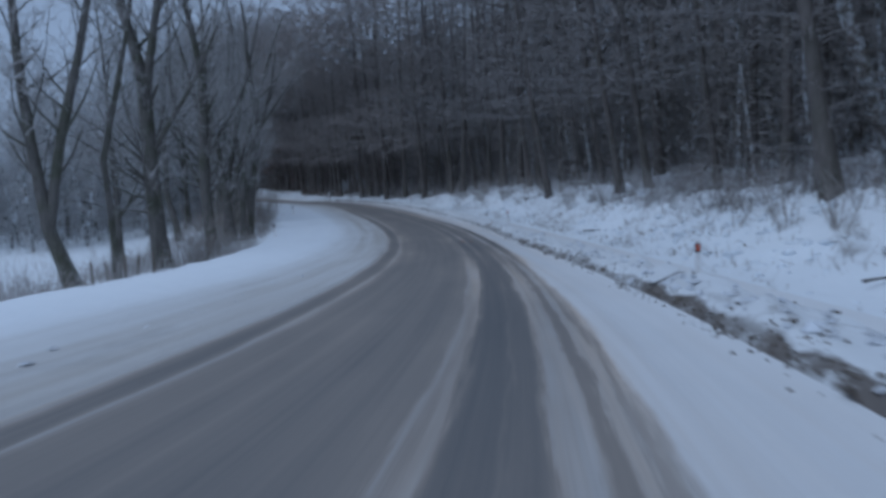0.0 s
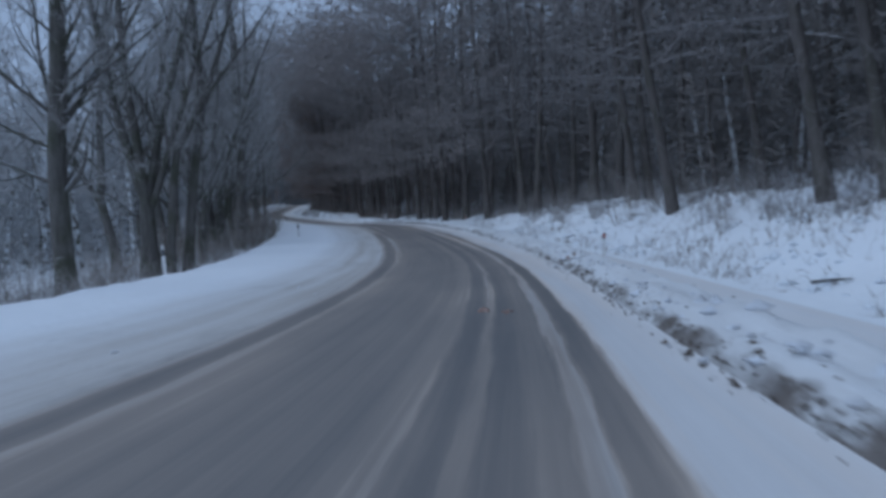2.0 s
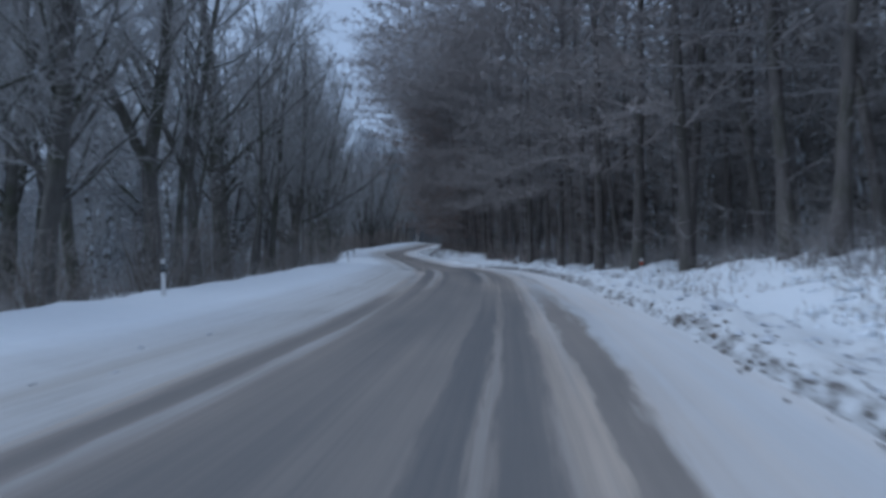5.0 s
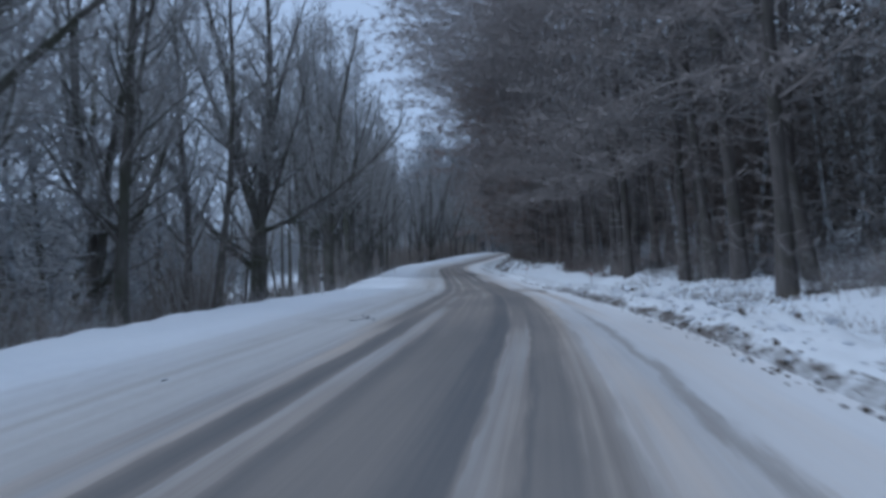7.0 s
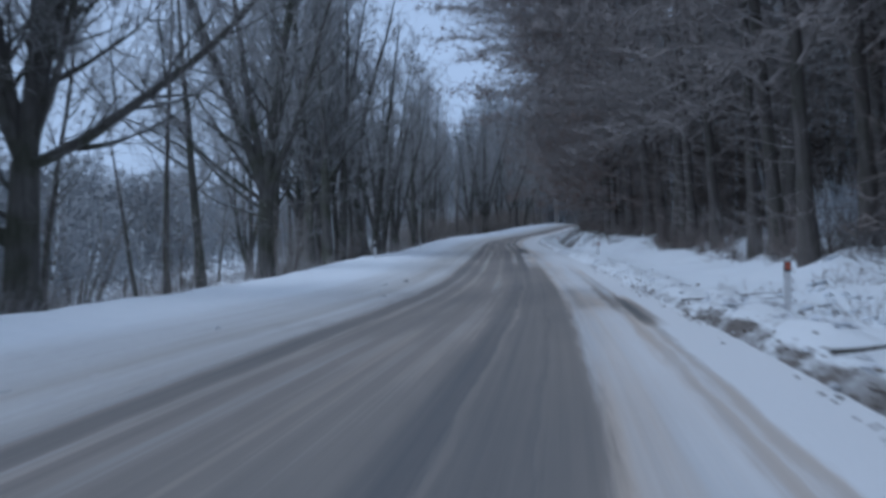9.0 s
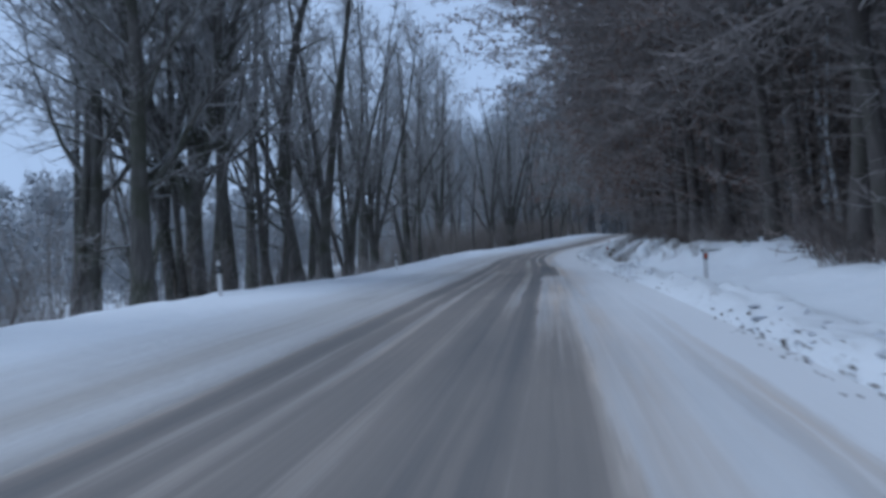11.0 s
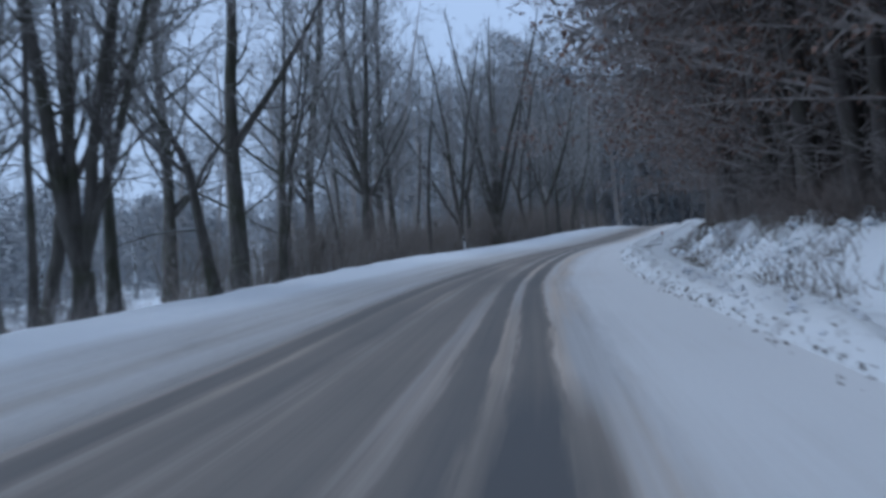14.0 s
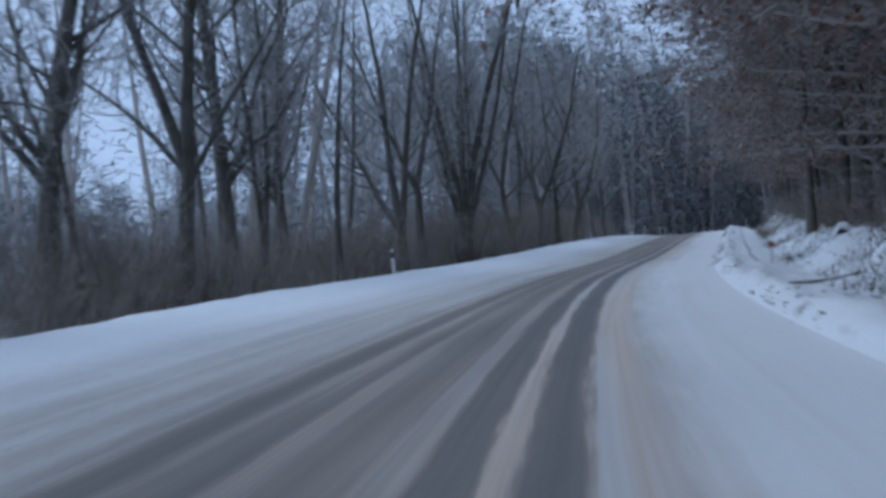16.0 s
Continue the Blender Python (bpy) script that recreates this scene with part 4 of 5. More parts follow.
old_tree(272, -11.2, 45, (5, 0.24, 5, 180), ((5, 0, 10, 11, 0.18, 0.02), (4.8, 180, 25, 9, 0.13, 0.03), (4, 0, 50, 5, 0.08, 0.02)), 2.8, 1.1, label="bare crooked tree near the bend")
row((
    (slender, 230.5, -13.0, 1.1), (slender, 243.5, -12.4, 1.1), (slender, 245.4, -13.8, 1.2), (leaning, 257.5, -12.4, 0.95), (upright, 266.5, -12.6, 1.0), (fan, 278.5, -11, 1.1), (upright, 285, -11, 0.95), (forked, 291, -10.8, 1.0),
    (upright, 297, -11.4, 1.0), (slender, 302, -11, 1.3), (upright, 307, -11, 1.0), (slender, 281, -13.5, 1.4), (slender, 269, -14, 1.3),
))
for k in range(9):
    s = 186 + k * 8.5 + rng.uniform(-2, 2)
    put(rng.choice((upright, slender, upright)), s, rng.uniform(-20, -14), rng.uniform(0, 360), rng.uniform(1.15, 1.45), (rng.uniform(-3, 3), rng.uniform(-3, 3)))
# growth on the slope below the first bend
for k in range(10):
    spec = (rng.choice((upright, forked, leaning, slender)), rng.uniform(72, 152), rng.uniform(-32, -16.5), rng.uniform(0, 360), rng.uniform(0.95, 1.3), (rng.uniform(-4, 4), rng.uniform(-4, 4)))
    if k % 2:
        put(*spec)
# thinner growth behind the first row
for k in range(16):
    s = rng.uniform(80, 222)
    if 154 < s < 182 or 186 < s < 214 and rng.random() < 0.6:
        continue
    put(rng.choice((slender, leaning, forked, upright, clump)), s, rng.uniform(-27, -15), rng.uniform(0, 360), rng.uniform(0.7, 1.2), (rng.uniform(-4, 4), rng.uniform(-4, 4)))
shrubs = [shrub(61, 2.6, 16), shrub(67, 1.7, 14), shrub(71, 3.6, 14)]
for k in range(90):
    put(shrubs[rng.randrange(3)], rng.uniform(224, 312), rng.uniform(-17, -10.6), rng.uniform(0, 360), rng.uniform(0.8, 1.35))
for k in range(170):
    s = rng.uniform(60, 320)
    dense = 226 < s or 88 < s < 150
    if not dense and rng.random() < 0.55:
        continue
    put(rng.choice(shrubs), s, rng.uniform(-16, -10.8), rng.uniform(0, 360), rng.uniform(0.7, 1.3) * (1.1 if s > 226 else 1.0))

tangle = []
for k in range(130):
    s = rng.uniform(34, 310) if k < 90 else rng.uniform(40, 135)
    low = 6.0 if s > 188 else 7.6
    x, y, z = spot(s, u := rng.uniform(low, low + 3.6))
    tangle.append((rng.choice(shrubs), pose(x, y, z - 0.05, rng.uniform(-14, 14), rng.uniform(-14, 14), rng.uniform(0, 360)) @ Matrix.Scale(rng.uniform(0.28, 0.62), 4)))
vs, fs = [], []
for proto, m in tangle:
    for ob in proto.children:
        o = len(vs)
        vs += [tuple(m @ v.co) for v in ob.data.vertices]
        fs += [tuple(o + i for i in f.vertices) for f in ob.data.polygons]
tagged(mesh_object("bank_shrubs", vs, fs, BRUSH, smooth=False), "low tangled brown shrubs on the snowy bank", "brush", kind="stuff")

# ---------- the forest on the slope ----------
tall_a = forest_tree(101, 27.0, 0.25, 0.16, 48, 6.0, -0.05)
tall_b = forest_tree(103, 25.0, 0.21, 0.2, 44, 5.4, -0.03)
pole = forest_tree(107, 18.0, 0.10, 0.2, 26, 3.0, -0.02, label="thin dark forest stem with fine bare twigs")
beech = forest_tree(109, 18.0, 0.20, 0.12, 44, 6.0, -0.03, True, label="beech with withered brown leaves under snow")
edge_a = forest_tree(111, 27.0, 0.25, 0.24, 66, 6.0, -0.035, toward=0.8, profile=0.6)
edge_b = forest_tree(113, 25.0, 0.20, 0.22, 60, 5.8, -0.03, toward=0.8)
edge_c = forest_tree(119, 26.0, 0.22, 0.21, 86, 8.4, -0.012, toward=1.6, profile=0.26)
edge_beech = forest_tree(117, 20.0, 0.20, 0.14, 56, 8.0, -0.01, True, 1.0, label="beech with withered brown leaves leaning over the verge")
for k in range(27):
    s = 122 + k * 7.4 + rng.uniform(-2, 2)
    put(edge_c, s, rng.uniform(7.6, 9.8), road_turn(s) + rng.uniform(-25, 25), rng.uniform(1.15, 1.38), (rng.uniform(-2, 2), rng.uniform(-6, -2)))
for k in range(9):
    s = 152 + k * 9.5 + rng.uniform(-2, 2)
    put(edge_c, s, rng.uniform(8.4, 9.6), road_turn(s) + rng.uniform(-15, 15), rng.uniform(1.05, 1.25), (rng.uniform(-2, 2), rng.uniform(-5, -2)))
for s, u, size in ((53.3, 10.3, 1.3), (76.2, 10.8, 1.15), (84.2, 8.8, 1.1), (95.5, 12.4, 1.1), (98.5, 11.6, 1.1), (110.5, 9.6, 1.0), (113.2, 9.3, 1.25), (125.5, 9.8, 1.0), (128.4, 10.4, 1.2),
                   (142, 11.0, 1.2), (147.6, 9.0, 1.25), (155, 11.2, 1.2), (163.3, 11.8, 1.1), (169.7, 10.8, 1.1), (172.5, 11.6, 1.2), (183.5, 9.8, 1.1), (199, 10.6, 1.2), (212.3, 11.0, 1.3), (221.4, 11.0, 1.25), (231, 10, 1.2), (239, 9.8, 1.25), (256, 10, 1.2), (263, 10.6, 1.15), (279, 9.8, 1.15), (290, 10, 1.2), (301, 9.6, 1.1), (312, 10, 1.1), (323, 10, 1.1)):
    put(rng.choice((edge_a, edge_b)), s, u - 1.6 * float(soft(165, 200, s)), road_turn(s) + rng.uniform(-35, 35), size * (1 + 0.15 * float(soft(150, 210, s))), (rng.uniform(-2, 2), rng.uniform(-2.5, 2.5)))
for k in range(31):
    s = 58 + k * 9 + rng.uniform(-2, 2)
    put(rng.choice((edge_a, edge_b)), s, rng.uniform(11.2, 14.5) - 2.0 * float(soft(165, 200, s)), road_turn(s) + rng.uniform(-35, 35), rng.uniform(0.9, 1.15) * (1 + 0.2 * float(soft(150, 210, s))), (rng.uniform(-2, 2), rng.uniform(-2.5, 2.5)))
put(tall_b, 258.2, 6.6, 40, 0.85)
for k in range(18):
    put(rng.choice((tall_a, tall_b)), 48 + k * 5.2 + rng.uniform(-2, 2), rng.uniform(12.5, 18), rng.uniform(0, 360), rng.uniform(0.95, 1.25), (rng.uniform(-3, 3), rng.uniform(-3, 3)))
for k in range(34):
    s, u = rng.uniform(30, 345), 13.5 + 18 * rng.random() ** 1.3
    kind = rng.choice((tall_a, tall_b, tall_b, pole, pole)) if s < 195 else rng.choice((tall_a, tall_b, beech, pole))
    put(kind, s, u, rng.uniform(0, 360), rng.uniform(0.85, 1.25), (rng.uniform(-3, 3), rng.uniform(-3, 3)))
for k in range(9):
    s = 204 + k * 4.6 + rng.uniform(-1, 1)
    put(edge_beech if k % 2 else edge_c, s, rng.uniform(7.8, 8.8), road_turn(s) + rng.uniform(-20, 20), 1.4, (rng.uniform(-2, 2), rng.uniform(-6, -3)))
for k in range(22):
    s = 196 + k * 5.4 + rng.uniform(-2, 2)
    put(edge_beech, s, rng.uniform(7.8, 10.5), road_turn(s) + rng.uniform(-40, 40), rng.uniform(0.75, 1.1), (rng.uniform(-3, 3), rng.uniform(-3, 3)))
for proto in (clump, forked, upright, slender, leaning, fan, *shrubs, tall_a, tall_b, pole, beech, edge_a, edge_b, edge_c, edge_beech):
    for ob in (*proto.children_recursive, proto):
        bpy.data.objects.remove(ob)

def soften(ob, upward):
    """Lets fine growth take the light as one soft mass: its normals lean upward."""
    me = ob.data
    co = np.empty(len(me.vertices) * 3, np.float32)
    me.vertices.foreach_get("normal", co)
    n = co.reshape(-1, 3) * 0.45 + np.array((0, 0, upward))
    n /= np.linalg.norm(n, axis=1)[:, None] + 1e-6
    me.polygons.foreach_set("use_smooth", [True] * len(me.polygons))
    me.normals_split_custom_set_from_vertices(n.tolist())
    return ob


def clearing(s, u):
    """A small opening in the forest edge, grown over with snow-laden young brush."""
    return (s > 161) & (s < 178) & (u > 8.6) & (u < 18)


def deep_woods(name, label, seed, s_range, u_range, stems, tall, blades, width, mat, low=0.12, clump=2.6):
    """Woods too far off to tell tree from tree: stems, and crowns of crossing twigs in uneven clumps."""
    rng = np.random.default_rng(seed)
    s = rng.uniform(*s_range, stems)
    u = rng.uniform(*u_range, stems)
    u = u + 9.0 * clearing(s, u)
    x, y, nx, ny = axis(s)
    base = np.stack([x + nx * u, y + ny * u, along(LINE_Z, s) + rise(s, u) - 0.4], 1)
    h = tall * rng.uniform(0.7, 1.15, stems)
    shape = Shape()
    for b, hh in zip(base, h):
        p = Vector(b)
        top = p + Vector((rng.normal(0, 0.09) * hh, rng.normal(0, 0.09) * hh, hh))
        shape.tube([p, p.lerp(top, 0.5) + Vector((rng.normal(0, 0.15), rng.normal(0, 0.15), 0)), top], [0.02 * hh**0.85, 0.013 * hh**0.85, 0.02], 5)
    stem_count, stem_faces = len(shape.v), len(shape.f)
    pick = rng.integers(0, stems, blades)
    t = low + (1 - low) * rng.random(blades) ** 0.9
    r = clump * (1.12 - t) ** 0.6 * np.sqrt(rng.random(blades))
    a = rng.uniform(0, 2 * np.pi, blades)
    p = base[pick] + np.stack([r * np.cos(a), r * np.sin(a), t * h[pick] - 0.12 * r], 1)
    d = rng.normal(0, 0.6, (blades, 3)) + np.stack([np.cos(a), np.sin(a), 0.15 + 0 * a], 1) * 0.8
    d *= (rng.uniform(0.5, 1.3, blades) / np.linalg.norm(d, axis=1))[:, None]
    side = np.cross(d, rng.normal(0, 1, (blades, 3)))
    side *= (width / np.linalg.norm(side, axis=1))[:, None]
    v = np.stack([p - side, p + side, p + d], 1).reshape(-1, 3)
    f = (np.arange(blades * 3).reshape(-1, 3) + stem_count).tolist()
    ob = mesh_object(name, shape.v + v.tolist(), shape.f + f, mat, smooth=False)
    ob.data.materials.append(DARK_BARK if mat in (DARK_BRUSH, HAZE_BROWN_TWIG) else BARK if tall < 19 else HAZE_BROWN_TWIG)
    ob.data.polygons.foreach_set("material_index", [1] * stem_faces + [0] * blades)
    return tagged(soften(ob, 0.8), label, "woods", kind="stuff")


deep_woods("woods_on_slope", "dense dark leafless woods climbing the snowy slope", 1, (25, 330), (17, 42), 560, 28.0, 140000, 0.14, HAZE_BROWN_TWIG, 0.06, 3.0)
# far stands take their haze from the twig colour, grey or pale
deep_woods("woods_past_bend", "leafless woods on the slope past the bend, coloured hazy grey", 15, (300, 419), (9, 42), 200, 31.0, 110000, 0.13, HAZE_TWIG, 0.0, 3.6)
deep_woods("woods_on_hill", "dark leafless woods higher up the hill", 14, (10, 419), (42, 78), 260, 28.0, 60000, 0.4, HAZE_BROWN_TWIG, 0.1, 4.5)
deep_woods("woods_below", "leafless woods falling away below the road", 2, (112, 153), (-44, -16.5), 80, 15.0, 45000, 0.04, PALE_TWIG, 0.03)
deep_woods("woods_behind_bend", "woods on the hill behind the bend, coloured pale for haze", 17, (372, 419), (-70, 70), 160, 42.0, 90000, 0.2, PALE_TWIG, 0.0, 6.0)
deep_woods("woods_by_bend", "leafless woods beyond the bend, coloured hazy grey", 3, (256, 419), (-46, -15), 230, 22.0, 150000, 0.055, HAZE_TWIG, 0.0, 3.4)


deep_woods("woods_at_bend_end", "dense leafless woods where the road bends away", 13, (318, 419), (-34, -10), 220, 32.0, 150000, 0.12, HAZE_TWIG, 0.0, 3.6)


def far_side(seed, count, blades):
    """Woods on the far side of the valley, rooted on the ground sheet."""
    rng = np.random.default_rng(seed)
    tree = BVHTree.FromPolygons([v.co for v in ground.data.vertices], [f.vertices for f in ground.data.polygons])
    shape = Shape()
    roots = []
    while len(roots) < count:
        x, y = rng.uniform(-600, -290), rng.uniform(-160, 900)
        hit = tree.ray_cast(Vector((x, y, 400)), Vector((0, 0, -1)))[0]
        if hit:
            roots.append(hit)
            shape.tube([hit, hit + Vector((0, 0, 17))], [0.25, 0.06], 4)
    n = len(shape.v)
    base = np.array([tuple(r) for r in roots])[rng.integers(0, count, blades)]
    t = rng.random(blades)
    a = rng.uniform(0, 6.28, blades)
    r = 5.0 * (1.1 - t) ** 0.5 * np.sqrt(rng.random(blades))
    p = base + np.stack([r * np.cos(a), r * np.sin(a), 2 + 16 * t], 1)
    d = rng.normal(0, 1, (blades, 3)) * 1.3
    side = np.cross(d, rng.normal(0, 1, (blades, 3)))
    side *= (0.14 / np.linalg.norm(side, axis=1))[:, None]
    v = np.stack([p - side, p + side, p + d], 1).reshape(-1, 3)
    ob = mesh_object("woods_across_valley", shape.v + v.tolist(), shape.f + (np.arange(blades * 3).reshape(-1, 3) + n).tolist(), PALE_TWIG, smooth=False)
    return tagged(soften(ob, 0.8), "woods on the far side of the valley, coloured pale for haze", "woods", kind="stuff")


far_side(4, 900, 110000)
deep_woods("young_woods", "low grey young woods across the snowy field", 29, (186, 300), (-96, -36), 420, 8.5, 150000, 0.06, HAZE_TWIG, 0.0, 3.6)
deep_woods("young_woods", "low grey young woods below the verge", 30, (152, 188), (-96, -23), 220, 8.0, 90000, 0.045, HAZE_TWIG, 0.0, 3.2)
deep_woods("woods_beyond_field", "woods beyond the snowy field, coloured hazy grey", 12, (110, 330), (-128, -98), 220, 20.0, 120000, 0.17, HAZE_TWIG, 0.0, 6.0)
deep_woods("forest_undergrowth", "dense brown undergrowth and young stems between the forest trunks", 71, (150, 315), (9.8, 17), 330, 11.0, 170000, 0.028, DARK_BRUSH, 0.0, 2.0)
deep_woods("forest_undergrowth", "dense dark young growth between the trunks on the slope", 72, (34, 150), (13.5, 22), 210, 9.0, 70000, 0.035, HAZE_BROWN_TWIG, 0.0, 2.0)


def bare_bank(s, u):
    """Where the bank lies under smooth snow, with nothing growing through."""
    return 1.4 * soft(156, 164, s) * soft(205, 196, s) * soft(1, 2, u) * soft(8.6, 7.4, u)


def brush(name, label, seed, s_range, u_range, count, tall, width, mat, slant=0.45):
    """Dry stalks and twigs standing out of the snow, thicker in patches."""
    rng = np.random.default_rng(seed)
    s, u = rng.uniform(*s_range, count * 2), rng.uniform(*u_range, count * 2)
    patch = 0.5 + 0.5 * wave(s, u, 0.31, 0.7, 0.4) + 0.4 * wave(s, u, 0.9, 1.3, 2.2) - bare_bank(s, u) - 0.9 * clearing(s, u)
    keep = np.argsort(-patch + 0.7 * rng.random(count * 2))[:count]
    s, u = s[keep], u[keep]
    x, y, nx, ny = axis(s)
    p = np.stack([x + nx * u, y + ny * u, along(LINE_Z, s) + rise(s, u) - 0.05], 1)
    d = rng.normal(0, slant, (count, 3))
    d[:, 2] = np.abs(rng.normal(0.75, 0.35, count))
    d *= (tall * rng.uniform(0.25, 1.2, count) * (0.8 + 0.35 * wave(s, u, 0.5, 0.9, 1.2)) / np.linalg.norm(d, axis=1))[:, None]
    side = np.cross(d, rng.normal(0, 1, (count, 3)))
    side *= (width / np.linalg.norm(side, axis=1))[:, None]
    knee = p + d * rng.uniform(0.4, 0.65, (count, 1)) + rng.normal(0, 0.05 * tall, (count, 3))
    parts = [p - side, p + side, knee, knee - side * 0.6, knee + side * 0.6, p + d]
    for j in range(2):
        q = p + (knee - p) * rng.uniform(0.3, 1.0, (count, 1))
        e = rng.normal(0, 0.17, (count, 3)) * tall + d * 0.25
        e[:, 2] = np.abs(e[:, 2])
        parts += [q - side * 0.55, q + side * 0.55, q + e]
    v = np.stack(parts, 1).reshape(-1, 3)
    f = np.arange(len(v)).reshape(-1, 3)
    ob = mesh_object(name, v.tolist(), f.tolist(), mat, smooth=False)
    return tagged(soften(ob, 0.35) if tall > 1 else ob, label, "brush", kind="stuff")


brush("snow_laden_brush", "young brush bent under snow in a forest opening", 74, (166, 178), (12.5, 17), 1500, 2.6, 0.05, SNOW_LUMP, 0.6)
brush("dry_brush", "dry brown stalks and twigs poking out of the snowy bank", 7, (30, 345), (4.6, 12), 12000, 0.5, 0.012, STALK)
brush("bank_undergrowth", "tangled leafless undergrowth at the forest edge", 8, (30, 345), (8.5, 16), 22000, 1.9, 0.016, DARK_TWIG)
brush("edge_thicket", "dark leafless thicket under the forest edge", 18, (132, 300), (8.8, 13), 7000, 2.0, 0.02, DARK_TWIG)
brush("slope_foot_thicket", "dense dark brown undergrowth at the foot of the trees", 27, (160, 310), (7.4, 10.4), 14000, 2.2, 0.02, DARK_BRUSH)
brush("roadside_thicket", "dense leafless brown thicket behind the snow bank", 28, (235, 312), (-17, -10.9), 17000, 4.2, 0.016, THICKET, 0.26)
brush("bank_brush", "low tangle of twigs on the snowy bank", 10, (196, 300), (4.9, 9), 9000, 0.55, 0.013, STALK)
brush("verge_undergrowth", "brown undergrowth behind the snow bank", 9, (40, 320), (-19, -10.8), 20000, 1.8, 0.013, BRUSH)

# ---------- roadside posts ----------


def delineator(s, u, side, lean, height=0.88):
    """A tapered plastic guide post with a slanted cap and reflectors facing along the road."""
    x, y, z = spot(s, u)
    z -= 0.14 if s < 60 else 0.0
    _, _, nx, ny = axis(s)
    top = tagged(new("delineator_post"), "white plastic road post with %s reflector, standing in snow" % ("red" if side > 0 else "pale"), "road post", "delineator posts")
    top.matrix_world = pose(x, y, z, 0, 0, 0) @ Matrix(((float(nx), float(-ny), 0, 0), (float(ny), float(nx), 0, 0), (0, 0, 1, 0), (0, 0, 0, 1))) @ pose(0, 0, 0, 0, lean, 0)

    def prism(lo, hi, grow):
        v, f = [], []
        for zz in (lo, hi):
            k = 1.0 - 0.18 * zz / height
            for a, b in ((-0.06, -0.045), (0.06, -0.045), (0.045, 0.02), (0.0, 0.05), (-0.045, 0.02)):
                v.append((a * k * grow, b * k * grow, zz + (0.03 * (a > 0) if zz == hi and hi == height else 0)))
        for j in range(5):
            f.append((j, (j + 1) % 5, 5 + (j + 1) % 5, 5 + j))
        f += [(4, 3, 2, 1, 0), (5, 6, 7, 8, 9)]
        return v, f

    mesh_object("post_body", *prism(-0.3, height, 1.0), WHITE, top, smooth=False)
    if side > 0:
        band = mesh_object("reflector_band", *prism(height - 0.22, height - 0.05, 1.05), BLACK, top, "black band", False)
        plate = [(a, b, height + c) for b in (-0.06, -0.044) for a, c in ((-0.04, -0.19), (0.04, -0.19), (0.038, -0.07), (-0.038, -0.07))]
        mesh_object("reflector", plate, [(0, 1, 2, 3), (7, 6, 5, 4), (0, 4, 5, 1), (1, 5, 6, 2), (2, 6, 7, 3), (3, 7, 4, 0)], AMBER, band, "red reflector", False)
    else:
        band = mesh_object("reflector_band", *prism(height - 0.32, height - 0.12, 1.05), BLACK, top, "black band", False)
        for dx in (-0.022, 0.022):
            plate = [(dx + a, b, height - 0.25 + c) for b in (-0.056, -0.046) for a, c in ((-0.016, 0), (0.016, 0), (0.016, 0.06), (-0.016, 0.06))]
            mesh_object("reflector", plate, [(0, 1, 2, 3), (7, 6, 5, 4), (0, 4, 5, 1), (1, 5, 6, 2), (2, 6, 7, 3), (3, 7, 4, 0)], GLASS_GREY, band, "pale reflector", False)
    return top


for s, u in ((44.6, 3.4), (77.0, 3.75), (112.0, 4.2), (148.7, 3.6), (180, 3.8), (202.4, 3.2), (245.3, 4.3), (308, 4.0)):
    delineator(s, u, 1, 2.5, 0.74 if s > 190 else 0.85)
for s, u in ((75.8, -10.2), (106.3, -8.6), (146.7, -8.75), (178.9, -8.8), (204.6, -8.9), (246, -8.6), (286, -8.4), (310, -8.4)):
    delineator(s, u, -1, -4.0, 0.92)

# ---------- small things along the verge ----------


def lumps(name, label, category, seed, s, u, size, mat, lift=0.3, smooth=False):
    """Loose lumps: squashed, uneven pebbles of soil or snow lying on the ground."""
    rng = np.random.default_rng(seed)
    n = len(s)
    x, y, nx, ny = axis(s)
    c = np.stack([x + nx * u, y + ny * u, along(LINE_Z, s) + rise(s, u)], 1)
    corner = np.array([(1, 0, 0), (0.4, 0.9, 0.1), (-0.6, 0.8, 0), (-1, -0.1, 0.05), (-0.4, -0.9, 0), (0.6, -0.8, 0.1), (0.15, 0.1, 0.75), (0, 0, -0.5)])
    k = corner[None] * rng.uniform(0.6, 1.3, (n, 8, 1)) + rng.normal(0, 0.13, (n, 8, 3))
    a = rng.uniform(0, 6.28, n)
    ca, sa = np.cos(a)[:, None], np.sin(a)[:, None]
    k = np.stack([k[..., 0] * ca - k[..., 1] * sa, k[..., 0] * sa + k[..., 1] * ca, k[..., 2]], -1) * (size * rng.lognormal(0, 0.4, n))[:, None, None]
    v = (c[:, None] + k + np.array((0, 0, lift * size))).reshape(-1, 3)
    f = np.array([(j, (j + 1) % 6, 6) for j in range(6)] + [((j + 1) % 6, j, 7) for j in range(6)])
    f = (f[None] + 8 * np.arange(n)[:, None, None]).reshape(-1, 3)
    return tagged(mesh_object(name, v.tolist(), f.tolist(), mat, smooth=smooth), label, category, kind="stuff")


def strewn(seed, n, u0, spread, low=30, high=345):
    """Places along a line beside the road, in uneven runs."""
    rng = np.random.default_rng(seed)
    s = rng.uniform(low, high, n * 3)
    run = 0.5 + 0.4 * np.sin(s * 0.21 + 2 * np.sin(s * 0.067)) + 0.4 * np.sin(s * 0.9 + np.sin(s * 0.31))
    run = run + 1.5 * np.interp(s / STEP, np.arange(len(BARE)), BARE)
    keep = np.argsort(-run + 2.2 * rng.random(n * 3))[:n]
    s = s[keep]
    shift = along(SHIFT, s) * (1 - 0.38 * soft(205, 235, s)) if u0 > 0 else 0
    return s, u0 + shift + 0.05 * np.sin(s * 0.4) + rng.normal(0, spread, n)


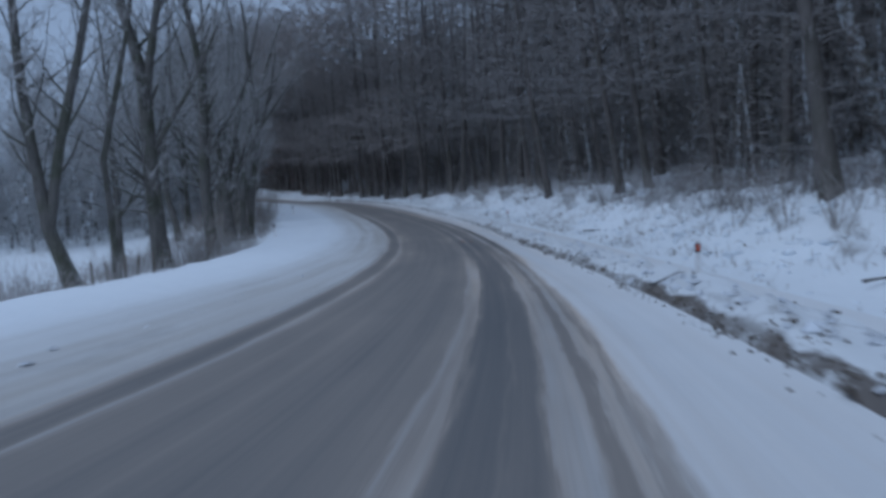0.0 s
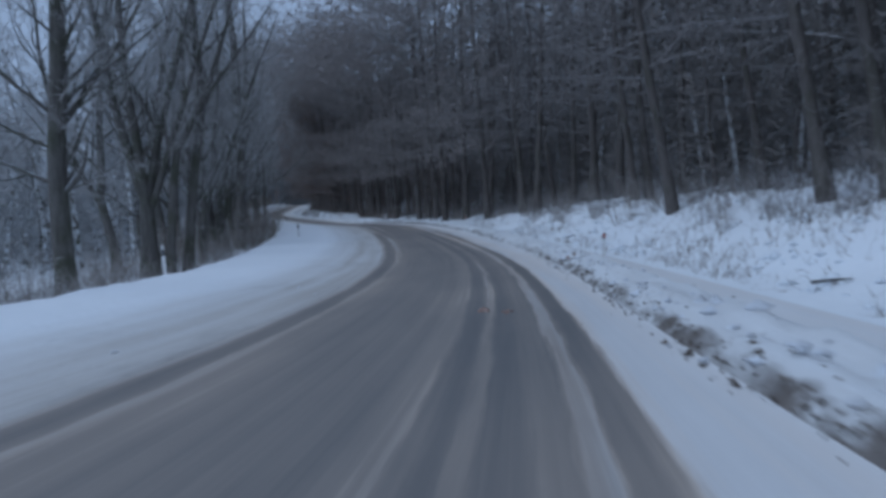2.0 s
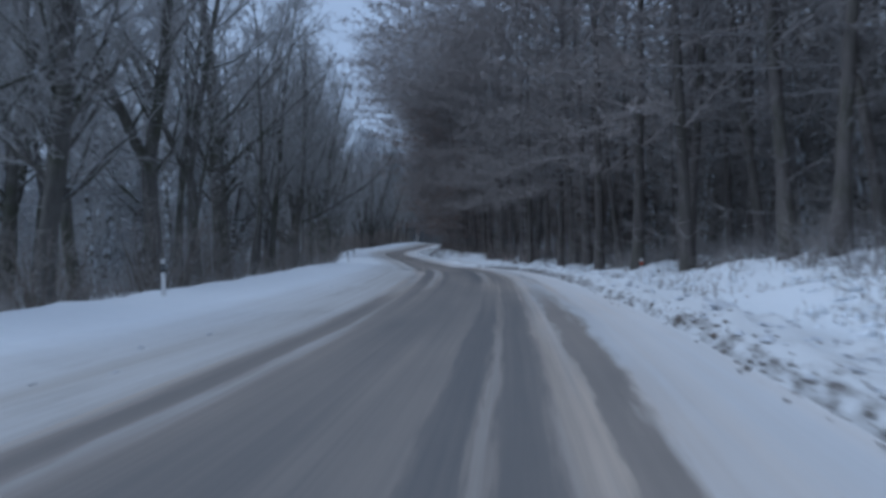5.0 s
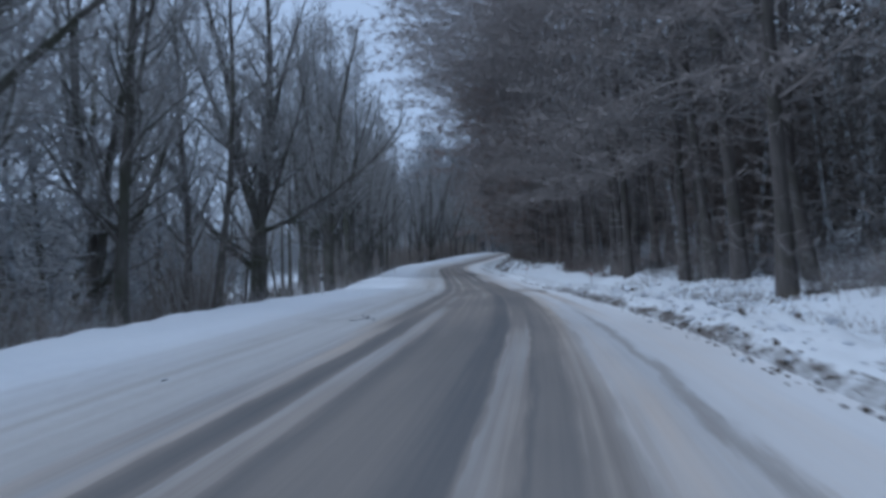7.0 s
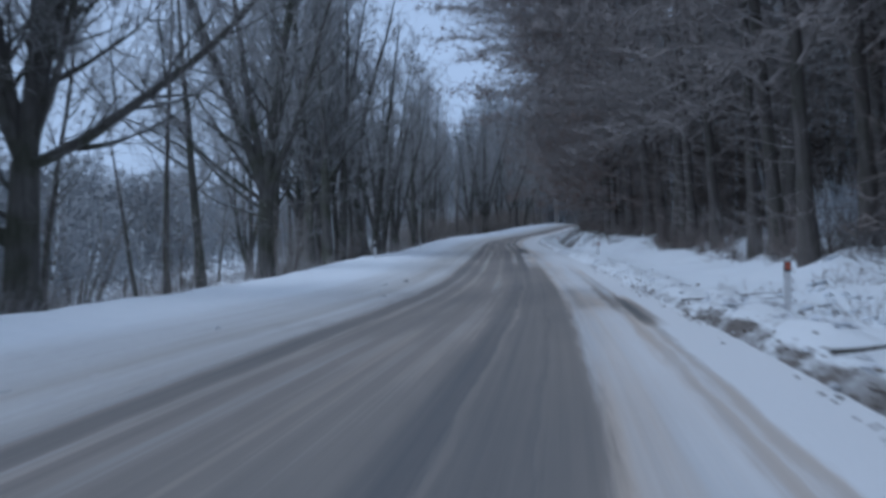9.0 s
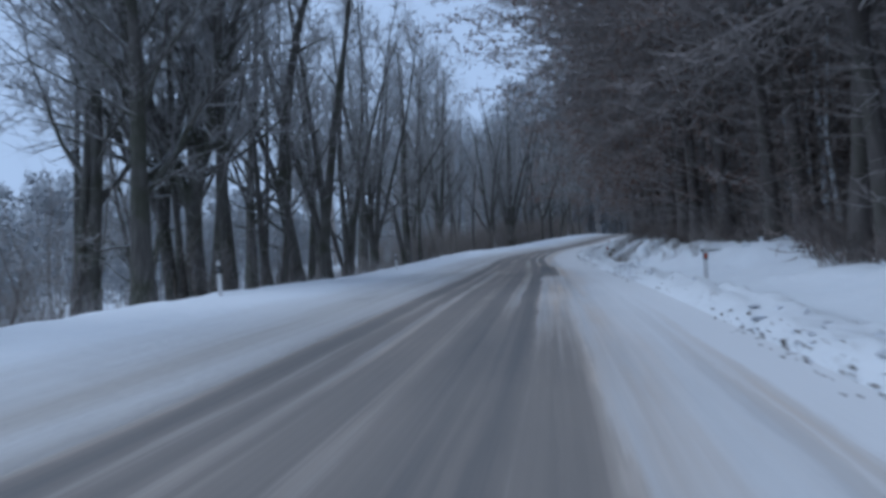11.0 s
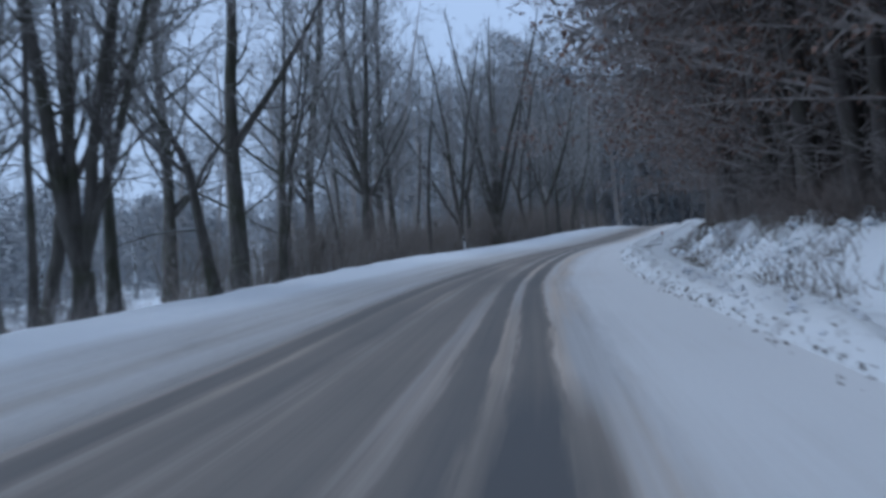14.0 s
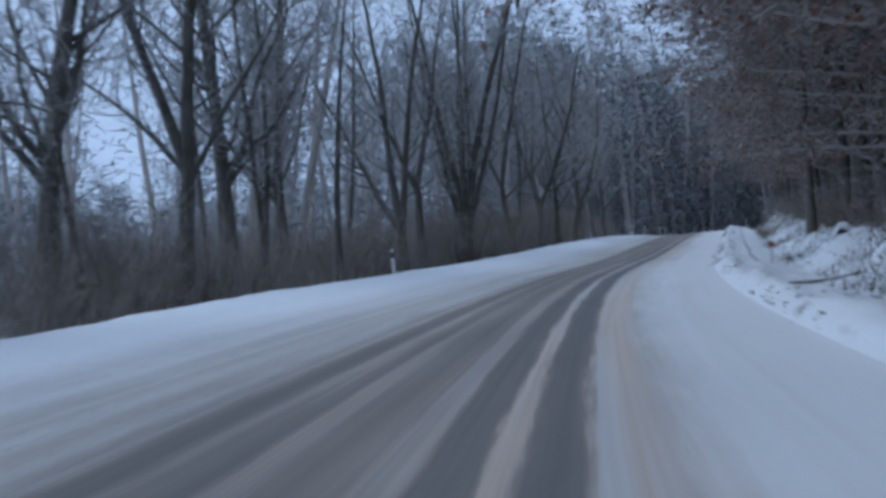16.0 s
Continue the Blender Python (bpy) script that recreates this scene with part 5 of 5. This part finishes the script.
lumps("soil_clods", "dark wet soil clods torn up along the road edge", "soil", 21, *strewn(21, 2200, 1.97, 0.12), 0.02, SOIL, 0.1)
lumps("soil_crumbs", "small brown soil crumbs scattered on the snowy edge", "soil", 25, *strewn(25, 1600, 2.02, 0.16), 0.018, SOIL)
lumps("ditch_clods", "dark soil clods along the outer plough line", "soil", 22, *strewn(22, 400, 3.12, 0.07), 0.022, SOIL, 0.1)
lumps("windrow_clods", "dark torn turf along the crest of the plough ridge", "soil", 26, *strewn(26, 340, 3.1, 0.06, 122, 157), 0.036, SOIL, 0.15)
lumps("ploughed_snow_lumps", "dirty snow lumps thrown up by the plough", "snow", 23, *strewn(23, 1500, 2.5, 0.26), 0.05, CLUMP, 0.15)
lumps("verge_snow_lumps", "small snow lumps scattered on the far verge", "snow", 24, *strewn(24, 90, -5.0, 0.5), 0.03, CLUMP)


def snowy_tufts(name, label, seed, s_range, u_range, count):
    """Low brush pressed down by snow: lumps of snow lying on short crossing twigs, in patches."""
    rng = np.random.default_rng(seed)
    s, u = rng.uniform(*s_range, count * 3), rng.uniform(*u_range, count * 3)
    patch = 0.5 + 0.5 * wave(s, u, 0.37, 0.9, 0.4) + 0.4 * wave(s, u, 1.1, 1.5, 2.2) - bare_bank(s, u)
    keep = np.argsort(-patch + 0.8 * rng.random(count * 3))[:count]
    lumps(name, label, "snow", seed, s[keep], u[keep], 0.1, SNOW_LUMP, 0.0, True)


snowy_tufts("snowy_tufts", "lumps of snow caught on low brush along the bank", 51, (34, 340), (5.0, 10.5), 2600)
snowy_tufts("bank_tufts", "snow caked on torn brush at the slope's foot", 52, (185, 300), (5.4, 8.5), 700)
brush("pressed_twigs", "short dark twigs pushed down by snow on the bank", 19, (34, 340), (4.8, 10.5), 11000, 0.42, 0.013, STALK)


def heap(name, label, category, seed, s, u, count, spread, size, mat):
    """A small heap or scatter of lumps round one place."""
    rng = np.random.default_rng(seed)
    lumps(name, label, category, seed, s + rng.normal(0, spread, count), u + rng.normal(0, spread * 0.6, count), size, mat, 0.05)


heap("road_debris", "brown clump of leafy debris lying on the road", "debris", 31, 63.6, -0.48, 12, 0.06, 0.05, DEBRIS)
heap("road_debris", "small scattered brown debris lying on the road", "debris", 32, 63.3, -0.16, 9, 0.09, 0.03, DEBRIS)
heap("verge_debris", "brown leaves and torn turf heaped on the ploughed edge", "debris", 33, 73.6, 1.95, 26, 0.22, 0.035, DEBRIS)
for k, (s, u, n, wide) in enumerate(((130.1, -4.3, 9, 0.22), (130.7, -4.12, 7, 0.16), (131.6, -4.3, 4, 0.12), (154.7, -4.2, 5, 0.12), (159.6, -5.1, 5, 0.14), (161.4, -4.7, 3, 0.1))):
    heap("slush_marks", "dark wet slush lumps trodden into the verge", "slush", 40 + k, s, u, n, wide, 0.036, SLUSH)


def fallen_branch(s, u, heading, length, r, seed):
    """A dead branch lying in the snow, with a few broken side shoots."""
    rng = random.Random(seed)
    top = tagged(new("fallen_branch"), "dark fallen branch lying on the snowy bank", "branch", "fallen branches")
    x, y, z = spot(s, u)
    top.matrix_world = pose(x, y, z + r * 0.6, 0, 0, road_turn(s) + heading)
    wood = Shape()
    p, rr = bough(rng, Vector((-length / 2, 0, 0)), Vector((1, 0, 0.06)), length, r, 0.05, 0.0, 7)
    wood.tube(p, [max(q, r * 0.35) for q in rr], 6)
    stem = mesh_object("stem", wood.v, wood.f, DARK_BARK, top)
    for _ in range(6):
        q, d = on(p, rng.uniform(0.2, 0.95))
        bp, br = bough(rng, q, side_way(rng, d, rng.uniform(0.5, 1.0), rng.uniform(0.4, 2.7)), length * rng.uniform(0.12, 0.3), r * 0.35, 0.15, 0.02, 3)
        shoot = Shape()
        shoot.tube(bp, br, 4)
        mesh_object("side_shoot", shoot.v, shoot.f, DARK_TWIG, stem)
    return top


for k, (s, u, heading, length, r) in enumerate(((43.8, 6.6, 25, 1.6, 0.035), (46.5, 7.9, 60, 1.2, 0.025), (99.2, 10.4, 20, 2.6, 0.06), (103, 8.6, 70, 1.4, 0.03), (88, 8.8, 35, 1.8, 0.04), (118, 8.2, 120, 1.5, 0.03),
                                               (134, 8.0, 30, 1.7, 0.04), (160, 8.8, 80, 1.6, 0.04), (196, 7.8, 20, 2.0, 0.05), (206, 8.5, 50, 2.4, 0.06), (249.8, 7.1, 75, 3.4, 0.11), (252.4, 8.2, 15, 2.6, 0.09), (212, 7.2, 110, 1.6, 0.04), (73.4, 2.2, 20, 1.0, 0.03), (142.9, 2.75, 15, 1.1, 0.03), (234, 3.7, 10, 1.5, 0.05), (42.6, 2.35, 40, 0.8, 0.025), (150.2, 3.3, 20, 2.4, 0.02), (151.8, 4.0, 35, 2.0, 0.02), (148.6, 3.9, 50, 1.6, 0.018), (66.5, 6.4, 30, 2.4, 0.04))):
    fallen_branch(s, u, heading, length, r, 300 + k)


def stake(s, u, height, lean):
    x, y, z = spot(s, u)
    rng = random.Random(int(s * 10))
    body = Shape()
    body.tube([Vector((0, 0, -0.3)), Vector((0.01, 0.01, height * 0.5)), Vector((0, 0, height)), Vector((0, 0, height + 0.05))], [0.05, 0.048, 0.042, 0.012], 7)
    ob = mesh_object("fence_stake", body.v, body.f, STALK)
    ob.matrix_world = pose(x, y, z, lean, rng.uniform(-6, 6), rng.uniform(0, 360))
    return tagged(ob, "weathered wooden fence stake behind the snow bank", "fence stake", "fence stakes")


for s, u, h, lean in ((55.5, -13.2, 1.0, 3), (57.0, -13.3, 0.9, -4), (58.4, -13.2, 1.05, 2), (60.2, -13.4, 0.9, 6), (61.8, -13.3, 1.0, -2), (151.5, -13.8, 1.0, 5), (154.2, -13.9, 0.95, -3), (157, -13.7, 1.0, 2), (160.0, -13.9, 1.0, -5), (186, -13.6, 1.1, 3), (189.5, -13.4, 1.0, -3)):
    stake(s, u, h, lean)
